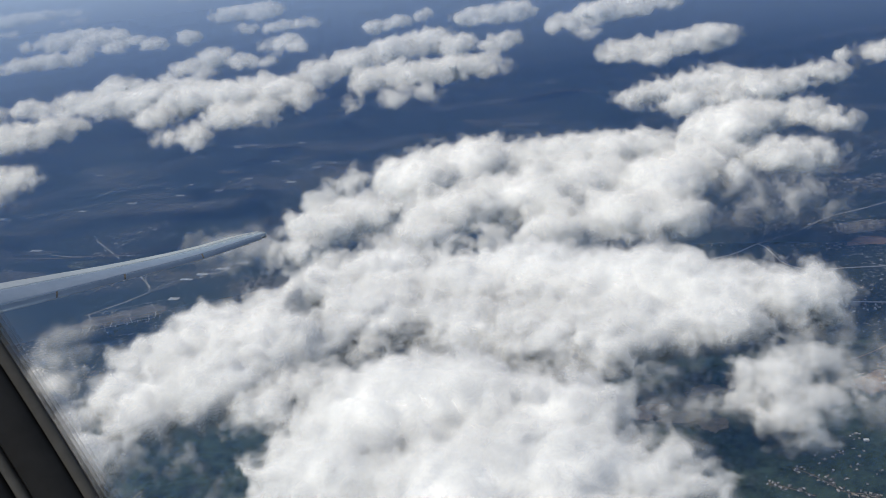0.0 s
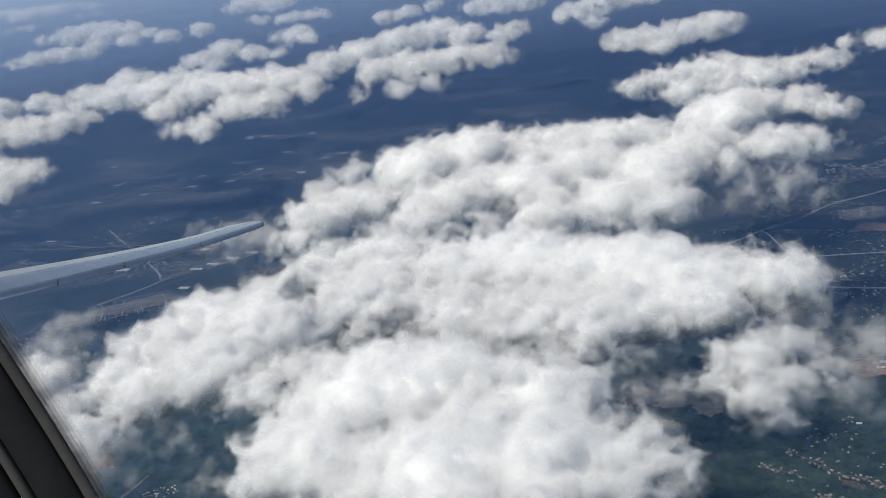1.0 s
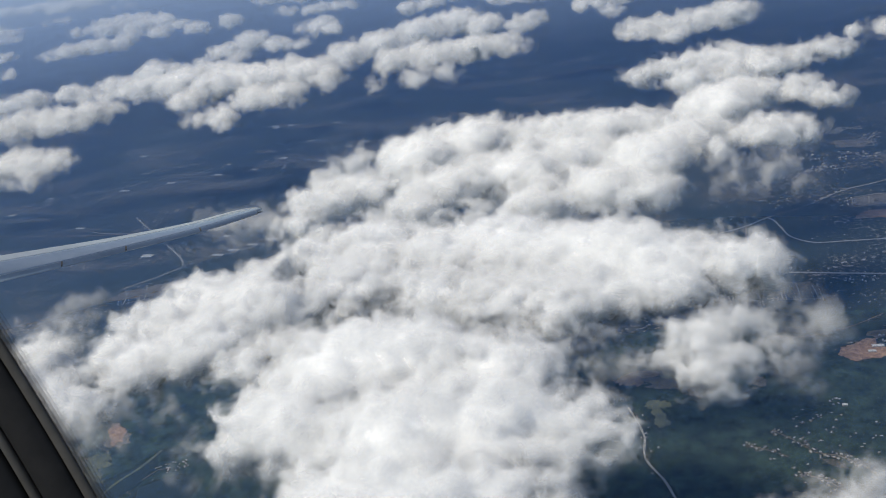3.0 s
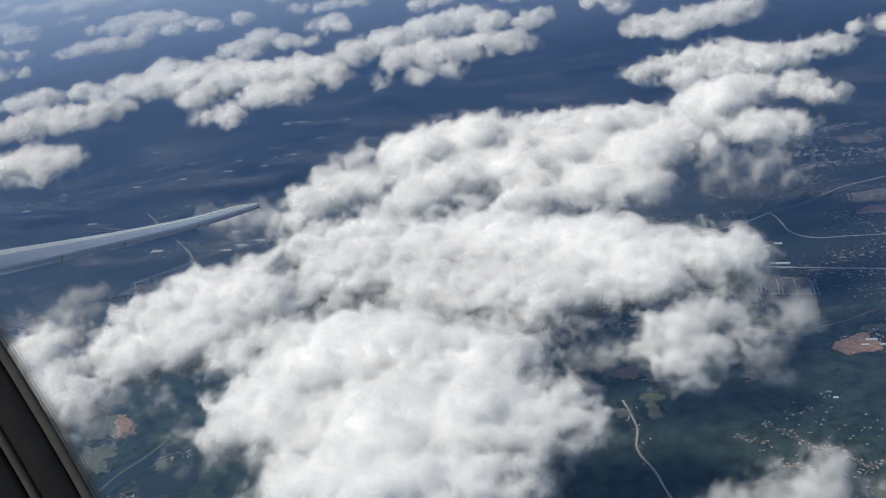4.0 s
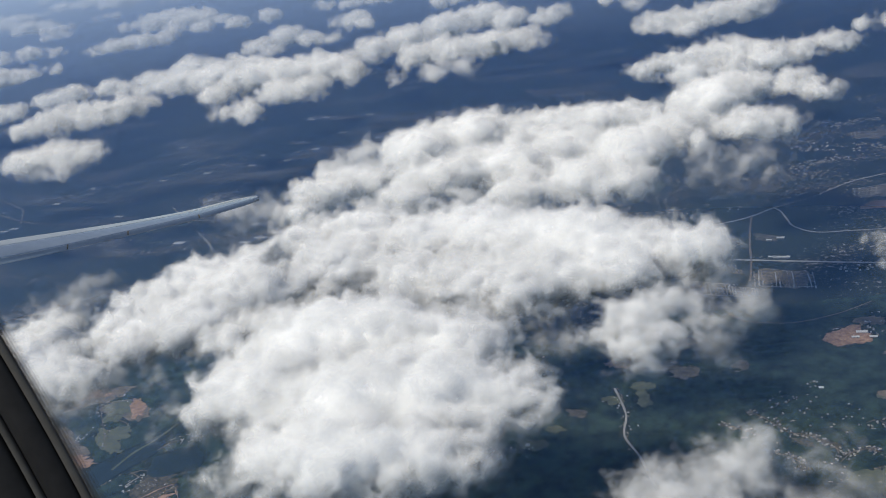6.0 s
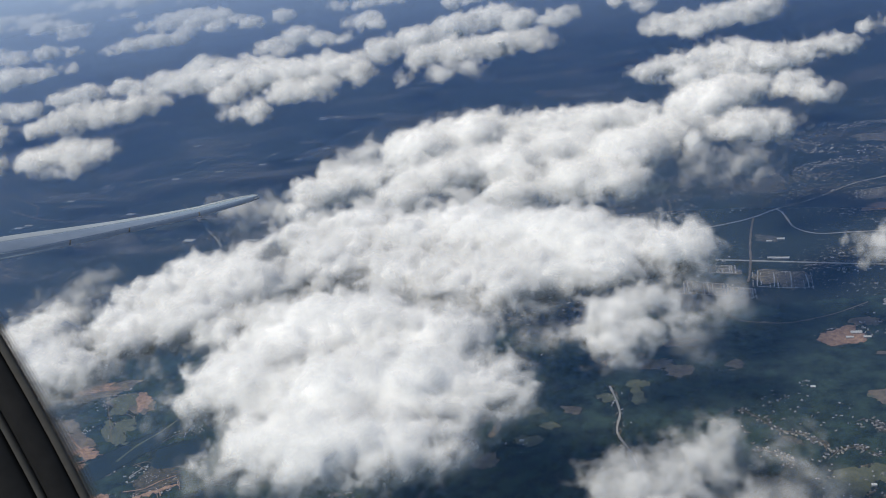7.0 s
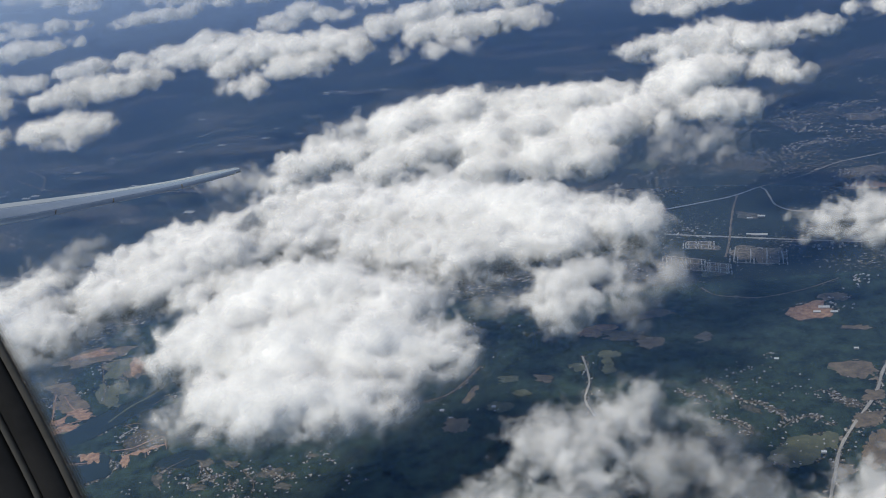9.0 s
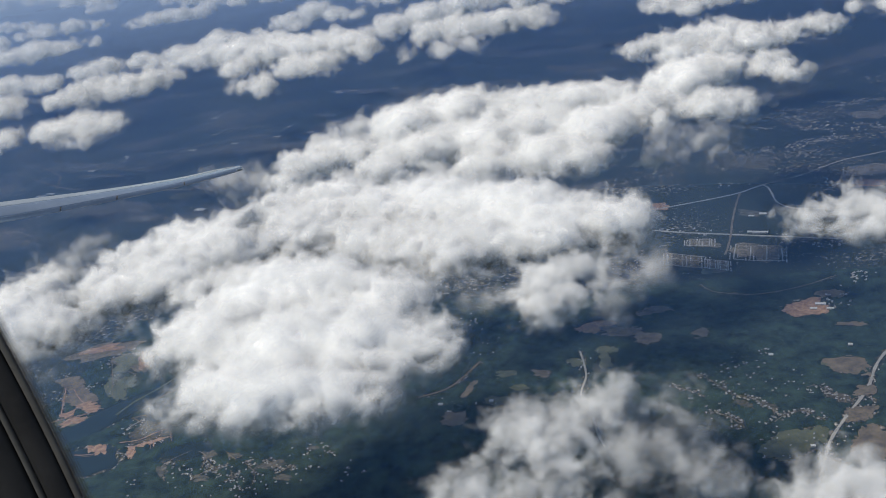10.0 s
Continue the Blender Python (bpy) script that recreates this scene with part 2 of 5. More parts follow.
def wing_station(s):
    """Leading edge, trailing edge and upward normal at s from 0 (inboard) to 7 (tip)."""
    k = min(int(s), 6)
    w = s - k
    def curve(end):
        q = [Vector(WING[max(0, min(7, k + j))][end]) for j in (-1, 0, 1, 2)]
        return 0.5 * (2 * q[1] + (q[2] - q[0]) * w + (2 * q[0] - 5 * q[1] + 4 * q[2] - q[3]) * w ** 2 + (3 * q[1] - q[0] - 3 * q[2] + q[3]) * w ** 3)
    a, b = curve(0), curve(1)
    ahead = Vector(WING[min(7, k + 1)][0]).lerp(Vector(WING[min(7, k + 2)][0]), w) - Vector(WING[max(0, k - 1)][0]).lerp(Vector(WING[k][0]), w)
    up = ahead.cross(b - a).normalized()
    return a, b, up if up.z > 0 else -up


def wing_panel(name, s0, s1, c0, c1, mat, lift=0.0, steps=10, label=""):
    """A piece of the wing's skin between two stations and two parts of the chord, closed above and below."""
    bm = bmesh.new()
    rings = []
    for k in range(steps + 1):
        a, b, up = wing_station(s0 + (s1 - s0) * k / steps)
        size = (b - a).length
        ring = []
        across = [c0 + (c1 - c0) * j / 9 for j in range(10)]
        for side in (1, -1):
            for c in (across if side > 0 else across[::-1]):
                thick = 0.6 * (0.2969 * math.sqrt(max(c, 0)) - 0.126 * c - 0.3516 * c * c + 0.2843 * c ** 3 - 0.1015 * c ** 4)
                ring.append(bm.verts.new(a + (b - a) * c + up * (thick * size * (1.15 if side > 0 else -0.7) + lift * side)))
        rings.append(ring)
    n = len(rings[0])
    for p, q in zip(rings, rings[1:]):
        for j in range(n):
            bm.faces.new((p[j], q[j], q[(j + 1) % n], p[(j + 1) % n]))
    if s1 > 6.9:
        bm.faces.new(rings[-1])
    bmesh.ops.recalc_face_normals(bm, faces=bm.faces)
    return part(name, bm, mat, aircraft, label, True)


wing_skin = wing_panel("wing", 0, 6.97, 0.17, 0.72, SKY_TINTED_PAINT, 0, 42, "smooth grey-white wing skin with the sky's blue painted in")
for s0, s1 in ((0, 1.61), (1.61, 3.01), (3.01, 4.01), (4.01, 5.11), (5.11, 6.6)):
    wing_panel("slat", s0, s1, 0.0, 0.165, BARE_METAL, 0.0, 10, "bare metal leading edge slat")
for s0, s1 in ((0, 2.6), (2.6, 4.7)):
    wing_panel("flap", s0, s1, 0.725, 1.0, ALUMINIUM, 0.0, 14, "pale grey trailing edge flap")
wing_panel("aileron", 4.7, 6.4, 0.725, 1.0, ALUMINIUM, 0.0, 10, "pale grey aileron")
wing_panel("wing_tip", 6.4, 7.0, 0.72, 1.0, ALUMINIUM, 0.0, 6)
for s in (1.61, 3.01, 4.01, 5.11):
    # dark seam between two slats, on the upper side
    bm = bmesh.new()
    rows = []
    for k in range(8):
        c = 0.01 + 0.16 * k / 7
        row = []
        for ds in (-0.012, 0.012):
            a, b, up = wing_station(s + ds)
            thick = 0.6 * (0.2969 * math.sqrt(c) - 0.126 * c - 0.3516 * c * c + 0.2843 * c ** 3 - 0.1015 * c ** 4)
            for lift in (0.012, -0.03):
                row.append(bm.verts.new(a + (b - a) * c + up * (thick * (b - a).length * 1.15 + lift)))
        rows.append([row[0], row[2], row[3], row[1]])
    for p, q in zip(rows, rows[1:]):
        for j in range(4):
            bm.faces.new((p[j], q[j], q[(j + 1) % 4], p[(j + 1) % 4]))
    bm.faces.new(rows[0]), bm.faces.new(rows[-1][::-1])
    bmesh.ops.recalc_face_normals(bm, faces=bm.faces)
    part("slat_seam", bm, SEAL, aircraft, "dark seam between two slats")

# the rounded dark edge of the cabin window, running down to the lower corner
EDGE_TOP, EDGE_END = Vector((-23.8, 45.8, 58.92)), Vector((-11.8, 38.36, 30.1))
EDGE_OUT = (EDGE_END - EDGE_TOP).cross(Vector((0.126, -0.935, 0.331))).normalized()
EDGE_BACK = Vector((0.126, -0.935, 0.331))


def window_strip(name, profile, mat, label=""):
    """A rounded strip along the window's edge; profile: metres outward from the edge and toward the cabin."""
    bm = bmesh.new()
    steps, rows = 24, []
    for k in range(steps + 1):
        w = k / steps
        p = EDGE_TOP.lerp(EDGE_END, w) + EDGE_OUT * (0.7 * (2 * w - 1) ** 2 - 0.2)
        rows.append([bm.verts.new(p + EDGE_OUT * o + EDGE_BACK * d) for o, d in profile])
    n = len(profile)
    for a, b in zip(rows, rows[1:]):
        for j in range(n):
            bm.faces.new((a[j], b[j], b[(j + 1) % n], a[(j + 1) % n]))
    bm.faces.new(rows[0][::-1]), bm.faces.new(rows[-1])
    bmesh.ops.recalc_face_normals(bm, faces=bm.faces)
    return part(name, bm, mat, aircraft, label, True)


# added see-through strips grading the frame's blurred outline, no part of the window
for reach, film in zip((0.0, 0.2, 0.4, 0.6), SOFT_EDGES):
    window_strip("window_edge_blur", [(-reach - 0.2, -0.05), (-reach - 0.1, 0.08), (-reach - 0.005, 0.08), (-reach - 0.005, -0.08), (-reach - 0.1, -0.12)], film, "added half-clear strip imitating the blurred window edge")
window_strip("window_seal", [(0, 0), (0.12, 0.22), (0.5, 0.32), (0.62, 0.1), (0.5, -0.3), (0.1, -0.3)], SEAL, "soft grey window seal")
window_strip("window_frame", [(0.5, 0.0), (0.8, 0.5), (1.6, 0.7), (2.4, 0.6), (2.7, 0.0), (1.5, -0.5)], TRIM, "dark rounded window frame")
window_strip("window_bead", [(2.6, 0.2), (2.75, 0.55), (3.05, 0.6), (3.25, 0.2), (2.9, -0.2)], SEAL, "pale bead along the window frame")
window_strip("window_panel", [(3.1, 0.0), (3.5, 0.7), (4.6, 1.0), (6.0, 1.2), (6.0, -0.2), (4.0, -0.5)], TRIM, "dark cabin wall panel beside the window")

# ---- ground ----
def flat_sheet(name, mat, z, radii, steps=96, whole=True, ahead=100):
    bm = bmesh.new()
    rings = []
    middle = bm.verts.new((0, ahead, z)) if whole else None
    for r in radii:
        rings.append([bm.verts.new((r * math.cos(2 * math.pi * k / steps), ahead + r * math.sin(2 * math.pi * k / steps), z)) for k in range(steps)])
    for k in range(steps):
        if whole:
            bm.faces.new((middle, rings[0][k], rings[0][(k + 1) % steps]))
        for a, b in zip(rings, rings[1:]):
            bm.faces.new((a[k], b[k], b[(k + 1) % steps], a[(k + 1) % steps]))
    return part(name, bm, mat)


ground = tagged(flat_sheet("ground", COUNTRY, 0.0, (60, 150, 300, 700, 1600, 4700)), "dark green wooded land with scattered clearings", "ground", "", "structure")

# where the woods stand back: a plan of cells, True where the land is open
CELL, WEST, SOUTH, WIDE, LONG = 0.44, -72.0, 50.0, 380, 236
open_land = np.zeros((WIDE, LONG), bool)
plan_x, plan_y = np.meshgrid(WEST + CELL * np.arange(WIDE), SOUTH + CELL * np.arange(LONG), indexing="ij")
rough_edge = gradient_noise(np.stack((plan_x.ravel() / 1.6, plan_y.ravel() / 1.6, np.full(plan_x.size, 3.3)), 1)).reshape(plan_x.shape)
rnd = random.Random(11)


def clear_ellipse(c, u, v, grow):
    det = u[0] * v[1] - u[1] * v[0]
    dx, dy = plan_x - c[0], plan_y - c[1]
    a, b = (dx * v[1] - dy * v[0]) / det, (dy * u[0] - dx * u[1]) / det
    open_land[a * a + b * b < grow + rough_edge * 0.5] = True


def clear_line(points, wide):
    for (x0, y0), (x1, y1) in zip(points, points[1:]):
        dx, dy = x1 - x0, y1 - y0
        w = np.clip(((plan_x - x0) * dx + (plan_y - y0) * dy) / (dx * dx + dy * dy + 1e-6), 0, 1)
        open_land[np.hypot(plan_x - x0 - w * dx, plan_y - y0 - w * dy) < wide + rough_edge * wide * 0.6] = True


def glide(points, step):
    """Points along a smooth curve through the given ones."""
    out = []
    for k in range(len(points) - 1):
        q = [Vector(points[max(0, min(len(points) - 1, k + j))]) for j in (-1, 0, 1, 2)]
        n = max(2, int((q[2] - q[1]).length / step))
        for i in range(n):
            w = i / n
            out.append(0.5 * (2 * q[1] + (q[2] - q[0]) * w + (2 * q[0] - 5 * q[1] + 4 * q[2] - q[3]) * w ** 2 + (3 * q[1] - q[0] - 3 * q[2] + q[3]) * w ** 3))
    return out + [Vector(points[-1])]


level = [0.03]


def next_level():
    level[0] += 0.004 if level[0] < 0.16 else -0.12
    return level[0]


def road(wide, mat, points):
    line = glide(points, 1.2)
    clear_line([tuple(p) for p in line], wide * 1.1 + 0.25)
    z = next_level()
    bm = bmesh.new()
    rows = []
    for k, p in enumerate(line):
        way = line[min(k + 1, len(line) - 1)] - line[max(k - 1, 0)]
        side = Vector((-way.y, way.x)).normalized() * wide * (0.5 + 0.1 * math.sin(k * 1.7 + wide * 40))
        rows.append([bm.verts.new((*(p + side), z - 0.03)), bm.verts.new((*(p + side * 0.92), z)), bm.verts.new((*(p - side * 0.92), z)), bm.verts.new((*(p - side), z - 0.03))])
    for a, b in zip(rows, rows[1:]):
        for j in range(3):
            bm.faces.new((a[j], a[j + 1], b[j + 1], b[j]))
    bmesh.ops.recalc_face_normals(bm, faces=bm.faces)
    ob = part("road", bm, mat)
    return tagged(ob, "pale concrete road through dark woods" if mat is CONCRETE else "tan dirt road through dark woods", "road", "roads", "structure")


def patch(name, mat, c, u, v, ragged, z):
    """An uneven flat patch of land round c, with half-axes u and v."""
    bm = bmesh.new()
    steps = 40
    middle = bm.verts.new((*c, z))
    rings = [[], [], []]
    for k in range(steps):
        a = 2 * math.pi * k / steps
        r = 1 + ragged * (noise.noise((c[0] + 1.1 * math.cos(a), c[1] + 1.1 * math.sin(a), 2.0)) * 1.2 + 0.25 * noise.noise((c[0] + 4 * math.cos(a), c[1] + 4 * math.sin(a), 5.0)))
        # between an ellipse and a box
        box = 1 / max(abs(math.cos(a)), abs(math.sin(a)))
        r *= 0.6 + 0.35 * box
        for ring, s, h in zip(rings, (0.55, 0.97, 1.0), (z, z, z - 0.04)):
            ring.append(bm.verts.new((c[0] + s * r * (math.cos(a) * u[0] + math.sin(a) * v[0]), c[1] + s * r * (math.cos(a) * u[1] + math.sin(a) * v[1]), h)))
    for k in range(steps):
        n = (k + 1) % steps
        bm.faces.new((middle, rings[0][k], rings[0][n]))
        for a, b in zip(rings, rings[1:]):
            bm.faces.new((a[k], b[k], b[n], a[n]))
    bmesh.ops.recalc_face_normals(bm, faces=bm.faces)
    return part(name, bm, mat)


FIELD_LABEL = {}


def field(mat, c, u, v):
    clear_ellipse(c, u, v, 1.0)
    return tagged(patch("field", mat, c, u, v, 0.8, next_level()), FIELD_LABEL[mat.name], "field", "clearings in the woods", "structure")


def lake(c, u, v):
    clear_ellipse(c, u, v, 1.25)
    return tagged(patch("water", WATER, c, u, v, 0.25, next_level()), "still dark teal lake among woods and building plots", "water", "lakes", "structure")


FIELD_LABEL.update({"red_soil": "bare orange-red earth of a building site", "dry_grass": "dry brown field among dark woods",
                    "meadow": "olive green meadow among dark woods", "built_up": "grey-green ground between the houses of an estate", "estate_ground": "pale trodden ground between the houses of an estate", "pale_ground": "pale built-up ground among dark woods"})


def house_template(roof, wall, long, wide, high):
    h = tagged(new("house"), "small detached house with a pitched roof among trees", "house", "houses of the suburbs")
    bm = bmesh.new()
    bmesh.ops.create_cube(bm, size=1, matrix=Matrix.Translation((0, 0, high / 2)) @ Matrix.Diagonal((long, wide, high, 1)))
    part("wall", bm, wall, h)
    bm = bmesh.new()
    e = 0.015
    foot = [bm.verts.new((sx * (long / 2 + e), sy * (wide / 2 + e), high)) for sx, sy in ((-1, -1), (1, -1), (1, 1), (-1, 1))]
    top = [bm.verts.new((sx * (long / 2 + e), 0, high + wide * 0.36)) for sx in (-1, 1)]
    for f in ((foot[0], foot[1], top[1], top[0]), (foot[2], foot[3], top[0], top[1]), (foot[1], foot[2], top[1]), (foot[3], foot[0], top[0]), (foot[3], foot[2], foot[1], foot[0])):
        bm.faces.new(f)
    part("roof", bm, roof, h)
    return h


def house_stuff(spots):
    """Many small far houses in one mesh."""
    verts, faces = [], []
    for x, y, turn, s in spots:
        c, n = math.cos(turn), math.sin(turn)
        k = len(verts)
        for lx, ly, lz in ((-1, -0.7, 0), (1, -0.7, 0), (1, 0.7, 0), (-1, 0.7, 0), (-1, -0.7, 0.5), (1, -0.7, 0.5), (1, 0.7, 0.5), (-1, 0.7, 0.5), (-1, 0, 0.9), (1, 0, 0.9)):
            verts.append((x + s * (lx * c - ly * n), y + s * (lx * n + ly * c), s * lz))
        for f in ((0, 1, 5, 4), (2, 3, 7, 6), (4, 5, 9, 8), (6, 7, 8, 9), (1, 2, 6, 5), (3, 0, 4, 7)):
            faces.append([k + j for j in f])
    return tagged(mesh_object("far_houses", verts, faces, [ROOFS]), "scattered pale roofs of a far suburb", "houses", "", "stuff")


single_houses = [0]


def homes(count, wide, points):
    """Houses on both sides of a lane."""
    line = glide(points, 0.6)
    far = line[len(line) // 2].y > 150
    wide = min(wide, 2.2) if far else wide
    spots = []
    for k in range(count):
        p = line[rnd.randrange(len(line) - 1)]
        q = line[min(line.index(p) + 1, len(line) - 1)]
        way = q - p
        turn = math.atan2(way.y, way.x)
        off = rnd.choice((-1, 1)) * (0.3 + abs(rnd.gauss(0, 0.5)) * wide)
        x, y = p.x - math.sin(turn) * off + rnd.uniform(-0.5, 0.5) * wide, p.y + math.cos(turn) * off + rnd.uniform(-0.3, 0.3) * wide
        spots.append((x, y, turn + rnd.choice((0, 0, math.pi / 2)) + rnd.uniform(-0.15, 0.15), rnd.uniform(0.12, 0.17)))
    if far or single_houses[0] + count > 380:
        for x, y, _, _ in spots if not far else ():
            clear_ellipse((x, y), (0.45, 0), (0, 0.45), 0.7)
        house_stuff([(x, y, a, s * (1.0 + (y > 140) * 0.4 + (y > 220) * 0.8)) for x, y, a, s in spots])
    else:
        single_houses[0] += count
        for k in range(0, count, 3):
            s = rnd.uniform(0.16, 0.34)
            field(rnd.choice((BUILT_UP, BUILT_UP, DRY_GRASS, PALE_GROUND)), spots[k][:2], (s * 1.3, rnd.uniform(-0.3, 0.3)), (rnd.uniform(-0.3, 0.3), s))
        for k, (x, y, a, s) in enumerate(spots):
            clear_ellipse((x, y), (0.36, 0), (0, 0.36), 0.7)
            copy_thing(HOUSES[k % len(HOUSES)], Matrix.Translation((x, y, 0.04)) @ Matrix.Rotation(a, 4, "Z"))


def estate(c, u, v, lanes):
    """A housing estate: a grid of pale streets with houses along them; u and v are its half-axes."""
    lanes = max(3, lanes * 2 // 3)
    at = lambda a, b: (c[0] + a * u[0] + b * v[0], c[1] + a * u[1] + b * v[1])
    field(ESTATE_GROUND, c, u, v)
    spots = []
    for k in range(lanes):
        a = -0.85 + 1.7 * k / (lanes - 1)
        road(0.24, CONCRETE, [at(a, -0.8), at(a + rnd.uniform(-0.08, 0.08), rnd.uniform(-0.2, 0.2)), at(a + rnd.uniform(-0.05, 0.05), rnd.uniform(0.6, 0.95))])
        for j in range(14):
            for side in (-1, 1):
                if rnd.random() < 0.8:
                    x, y = at(a + side * 0.55 / lanes, -0.8 + 1.6 * j / 13)
                    spots.append((x, y, math.atan2(v[1], v[0]) + rnd.uniform(-0.1, 0.1), rnd.uniform(0.15, 0.2)))
    for b in (-0.8, 0.1, 0.85):
        road(0.2, CONCRETE, [at(rnd.uniform(-0.95, -0.8), b), at(0.0, b + rnd.uniform(-0.1, 0.12)), at(rnd.uniform(0.75, 0.95), b + rnd.uniform(-0.1, 0.1))])
    house_stuff(spots)


def warehouse(c, long, wide, turn):
    w = tagged(new("warehouse"), "long low industrial building with a white flat roof", "warehouse", "industrial buildings")
    bm = bmesh.new()
    bmesh.ops.create_cube(bm, size=1, matrix=Matrix.Translation((0, 0, 0.11)) @ Matrix.Diagonal((2 * long, 2 * wide, 0.22, 1)))
    part("wall", bm, WALL, w)
    bm = bmesh.new()
    bmesh.ops.create_cube(bm, size=1, matrix=Matrix.Translation((0, 0, 0.25)) @ Matrix.Diagonal((2 * long + 0.06, 2 * wide + 0.06, 0.05, 1)))
    bmesh.ops.create_cube(bm, size=1, matrix=Matrix.Translation((long * 0.4, 0, 0.3)) @ Matrix.Diagonal((long * 0.3, wide * 0.5, 0.06, 1)))
    part("roof", bm, WHITE_ROOF, w, "white flat roof")
    w.matrix_world = Matrix.Translation((*c, 0.04)) @ Matrix.Rotation(radians(turn), 4, "Z")
    clear_ellipse(c, (long * 1.6, 0), (0, long * 1.6), 0.8)
    return w


HOUSES = [house_template(ROOF_A, WALL, 0.27, 0.19, 0.10), house_template(ROOF_B, WALL, 0.31, 0.18, 0.10), house_template(ROOF_C, WALL, 0.24, 0.20, 0.11)]
for k, h in enumerate(HOUSES):
    h.matrix_world = Matrix.Translation((47.0 + k * 1.1, 84.0 + k * 0.8, 0.04))

# open land
field(PALE_GROUND, (-141.6, 274.4), (9.5, -3.0), (-1.1, 2.2))
field(PALE_GROUND, (-135.2, 279.8), (10.9, -3.5), (-1.1, 2.2))
field(PALE_GROUND, (-125.9, 341.1), (5.4, -2.3), (-0.8, 2.0))
field(PALE_GROUND, (-76.5, 363.8), (7.8, -3.8), (-0.5, 2.2))
field(PALE_GROUND, (-61.7, 332.1), (4.7, -2.1), (-0.4, 1.9))
field(PALE_GROUND, (-88.1, 300.1), (5.9, -2.2), (-0.5, 1.6))
field(PALE_GROUND, (-78.5, 301.4), (4.0, -1.6), (-0.5, 1.6))
field(PALE_GROUND, (-115.7, 292.8), (6.6, -2.3), (-1.0, 2.4))
field(PALE_GROUND, (-98.3, 294.8), (5.5, -2.0), (-0.6, 1.6))
field(PALE_GROUND, (-115.5, 256.0), (6.4, -1.9), (-0.9, 1.9))
field(PALE_GROUND, (-79.6, 327.4), (4.3, -1.8), (-0.5, 1.9))
field(PALE_GROUND, (-48.5, 318.0), (4.4, -1.9), (-0.3, 1.8))
field(PALE_GROUND, (-106.4, 330.4), (4.1, -1.7), (-0.7, 1.9))
field(PALE_GROUND, (-153.6, 368.4), (4.9, -2.2), (-1.0, 2.4))
field(PALE_GROUND, (-182.0, 335.8), (7.2, -2.7), (-1.6, 3.1))
field(PALE_GROUND, (-96.8, 357.1), (5.3, -2.5), (-0.6, 2.2))
field(PALE_GROUND, (-93.3, 396.5), (4.6, -2.4), (-0.7, 2.6))
field(PALE_GROUND, (-58.5, 357.9), (5.9, -2.9), (-0.4, 2.1))
field(PALE_GROUND, (-35.2, 101.1), (1.3, -0.1), (-0.4, 1.1))
field(PALE_GROUND, (-24.1, 97.4), (2.1, 0.4), (-0.4, 1.2))
field(PALE_GROUND, (-31.1, 100.5), (1.1, -0.1), (-0.3, 0.9))
field(PALE_GROUND, (-34.1, 94.6), (1.4, -0.1), (-0.3, 0.8))
field(PALE_GROUND, (-21.4, 94.1), (1.5, -0.1), (-0.2, 0.8))
field(PALE_GROUND, (-41.2, 97.2), (1.1, -0.1), (-0.6, 1.5))
field(PALE_GROUND, (-18.9, 101.6), (0.9, -0.1), (-0.2, 0.6))
field(RED_SOIL, (-54.6, 104.0), (0.9, -0.1), (-0.8, 1.6))
field(RED_SOIL, (-48.9, 102.9), (0.7, -0.1), (-0.7, 1.6))
field(RED_SOIL, (-60.5, 133.4), (1.2, -0.2), (-1.2, 2.7))
field(RED_SOIL, (-66.6, 115.8), (1.1, 0.6), (-0.5, 1.0))
field(RED_SOIL, (-62.7, 117.2), (1.2, 0.4), (-0.6, 1.2))
field(RED_SOIL, (-73.2, 140.8), (3.6, 0.7), (-0.7, 1.5))
field(DRY_GRASS, (59.0, 118.4), (3.0, -1.1), (0.4, 1.9))
field(DRY_GRASS, (59.9, 110.3), (1.6, -0.2), (0.4, 1.5))
field(DRY_GRASS, (58.6, 104.6), (1.9, 1.0), (0.3, 1.3))
field(DRY_GRASS, (57.4, 96.1), (2.4, 0.6), (1.0, 4.1))
field(DRY_GRASS, (52.2, 92.5), (1.0, -0.1), (0.4, 1.7))
field(DRY_GRASS, (27.6, 90.6), (2.3, 0.6), (0.1, 1.5))
field(DRY_GRASS, (-66.7, 121.0), (4.6, -2.0), (-2.1, 4.0))
field(DRY_GRASS, (-72.2, 127.6), (3.0, -0.4), (-1.1, 2.2))
field(DRY_GRASS, (-63.1, 133.8), (4.7, 0.2), (-1.9, 4.1))
field(DRY_GRASS, (62.2, 131.5), (2.4, -0.4), (0.2, 1.0))
field(MEADOW, (57.3, 118.6), (2.0, -0.3), (0.3, 1.5))
field(MEADOW, (-63.8, 113.4), (3.8, 0.5), (-0.8, 1.5))
field(BUILT_UP, (43.1, 108.2), (1.4, -0.9), (0.1, 0.9))
field(BUILT_UP, (46.4, 107.4), (1.1, -0.7), (0.1, 0.9))
field(BUILT_UP, (42.0, 102.3), (0.7, -0.1), (0.1, 1.0))
field(BUILT_UP, (56.0, 108.8), (1.3, -0.8), (0.2, 1.1))
field(BUILT_UP, (-47.8, 108.5), (3.4, 1.0), (-1.3, 3.1))
field(RED_SOIL, (21.8, 136.4), (3.4, 0.4), (-0.0, 2.4))
field(RED_SOIL, (56.8, 138.6), (4.0, 0.2), (0.6, 3.9))
field(RED_SOIL, (35.1, 195.8), (2.1, -0.6), (0.1, 2.3))
field(RED_SOIL, (-64.4, 113.1), (2.3, 1.6), (-0.6, 1.1))
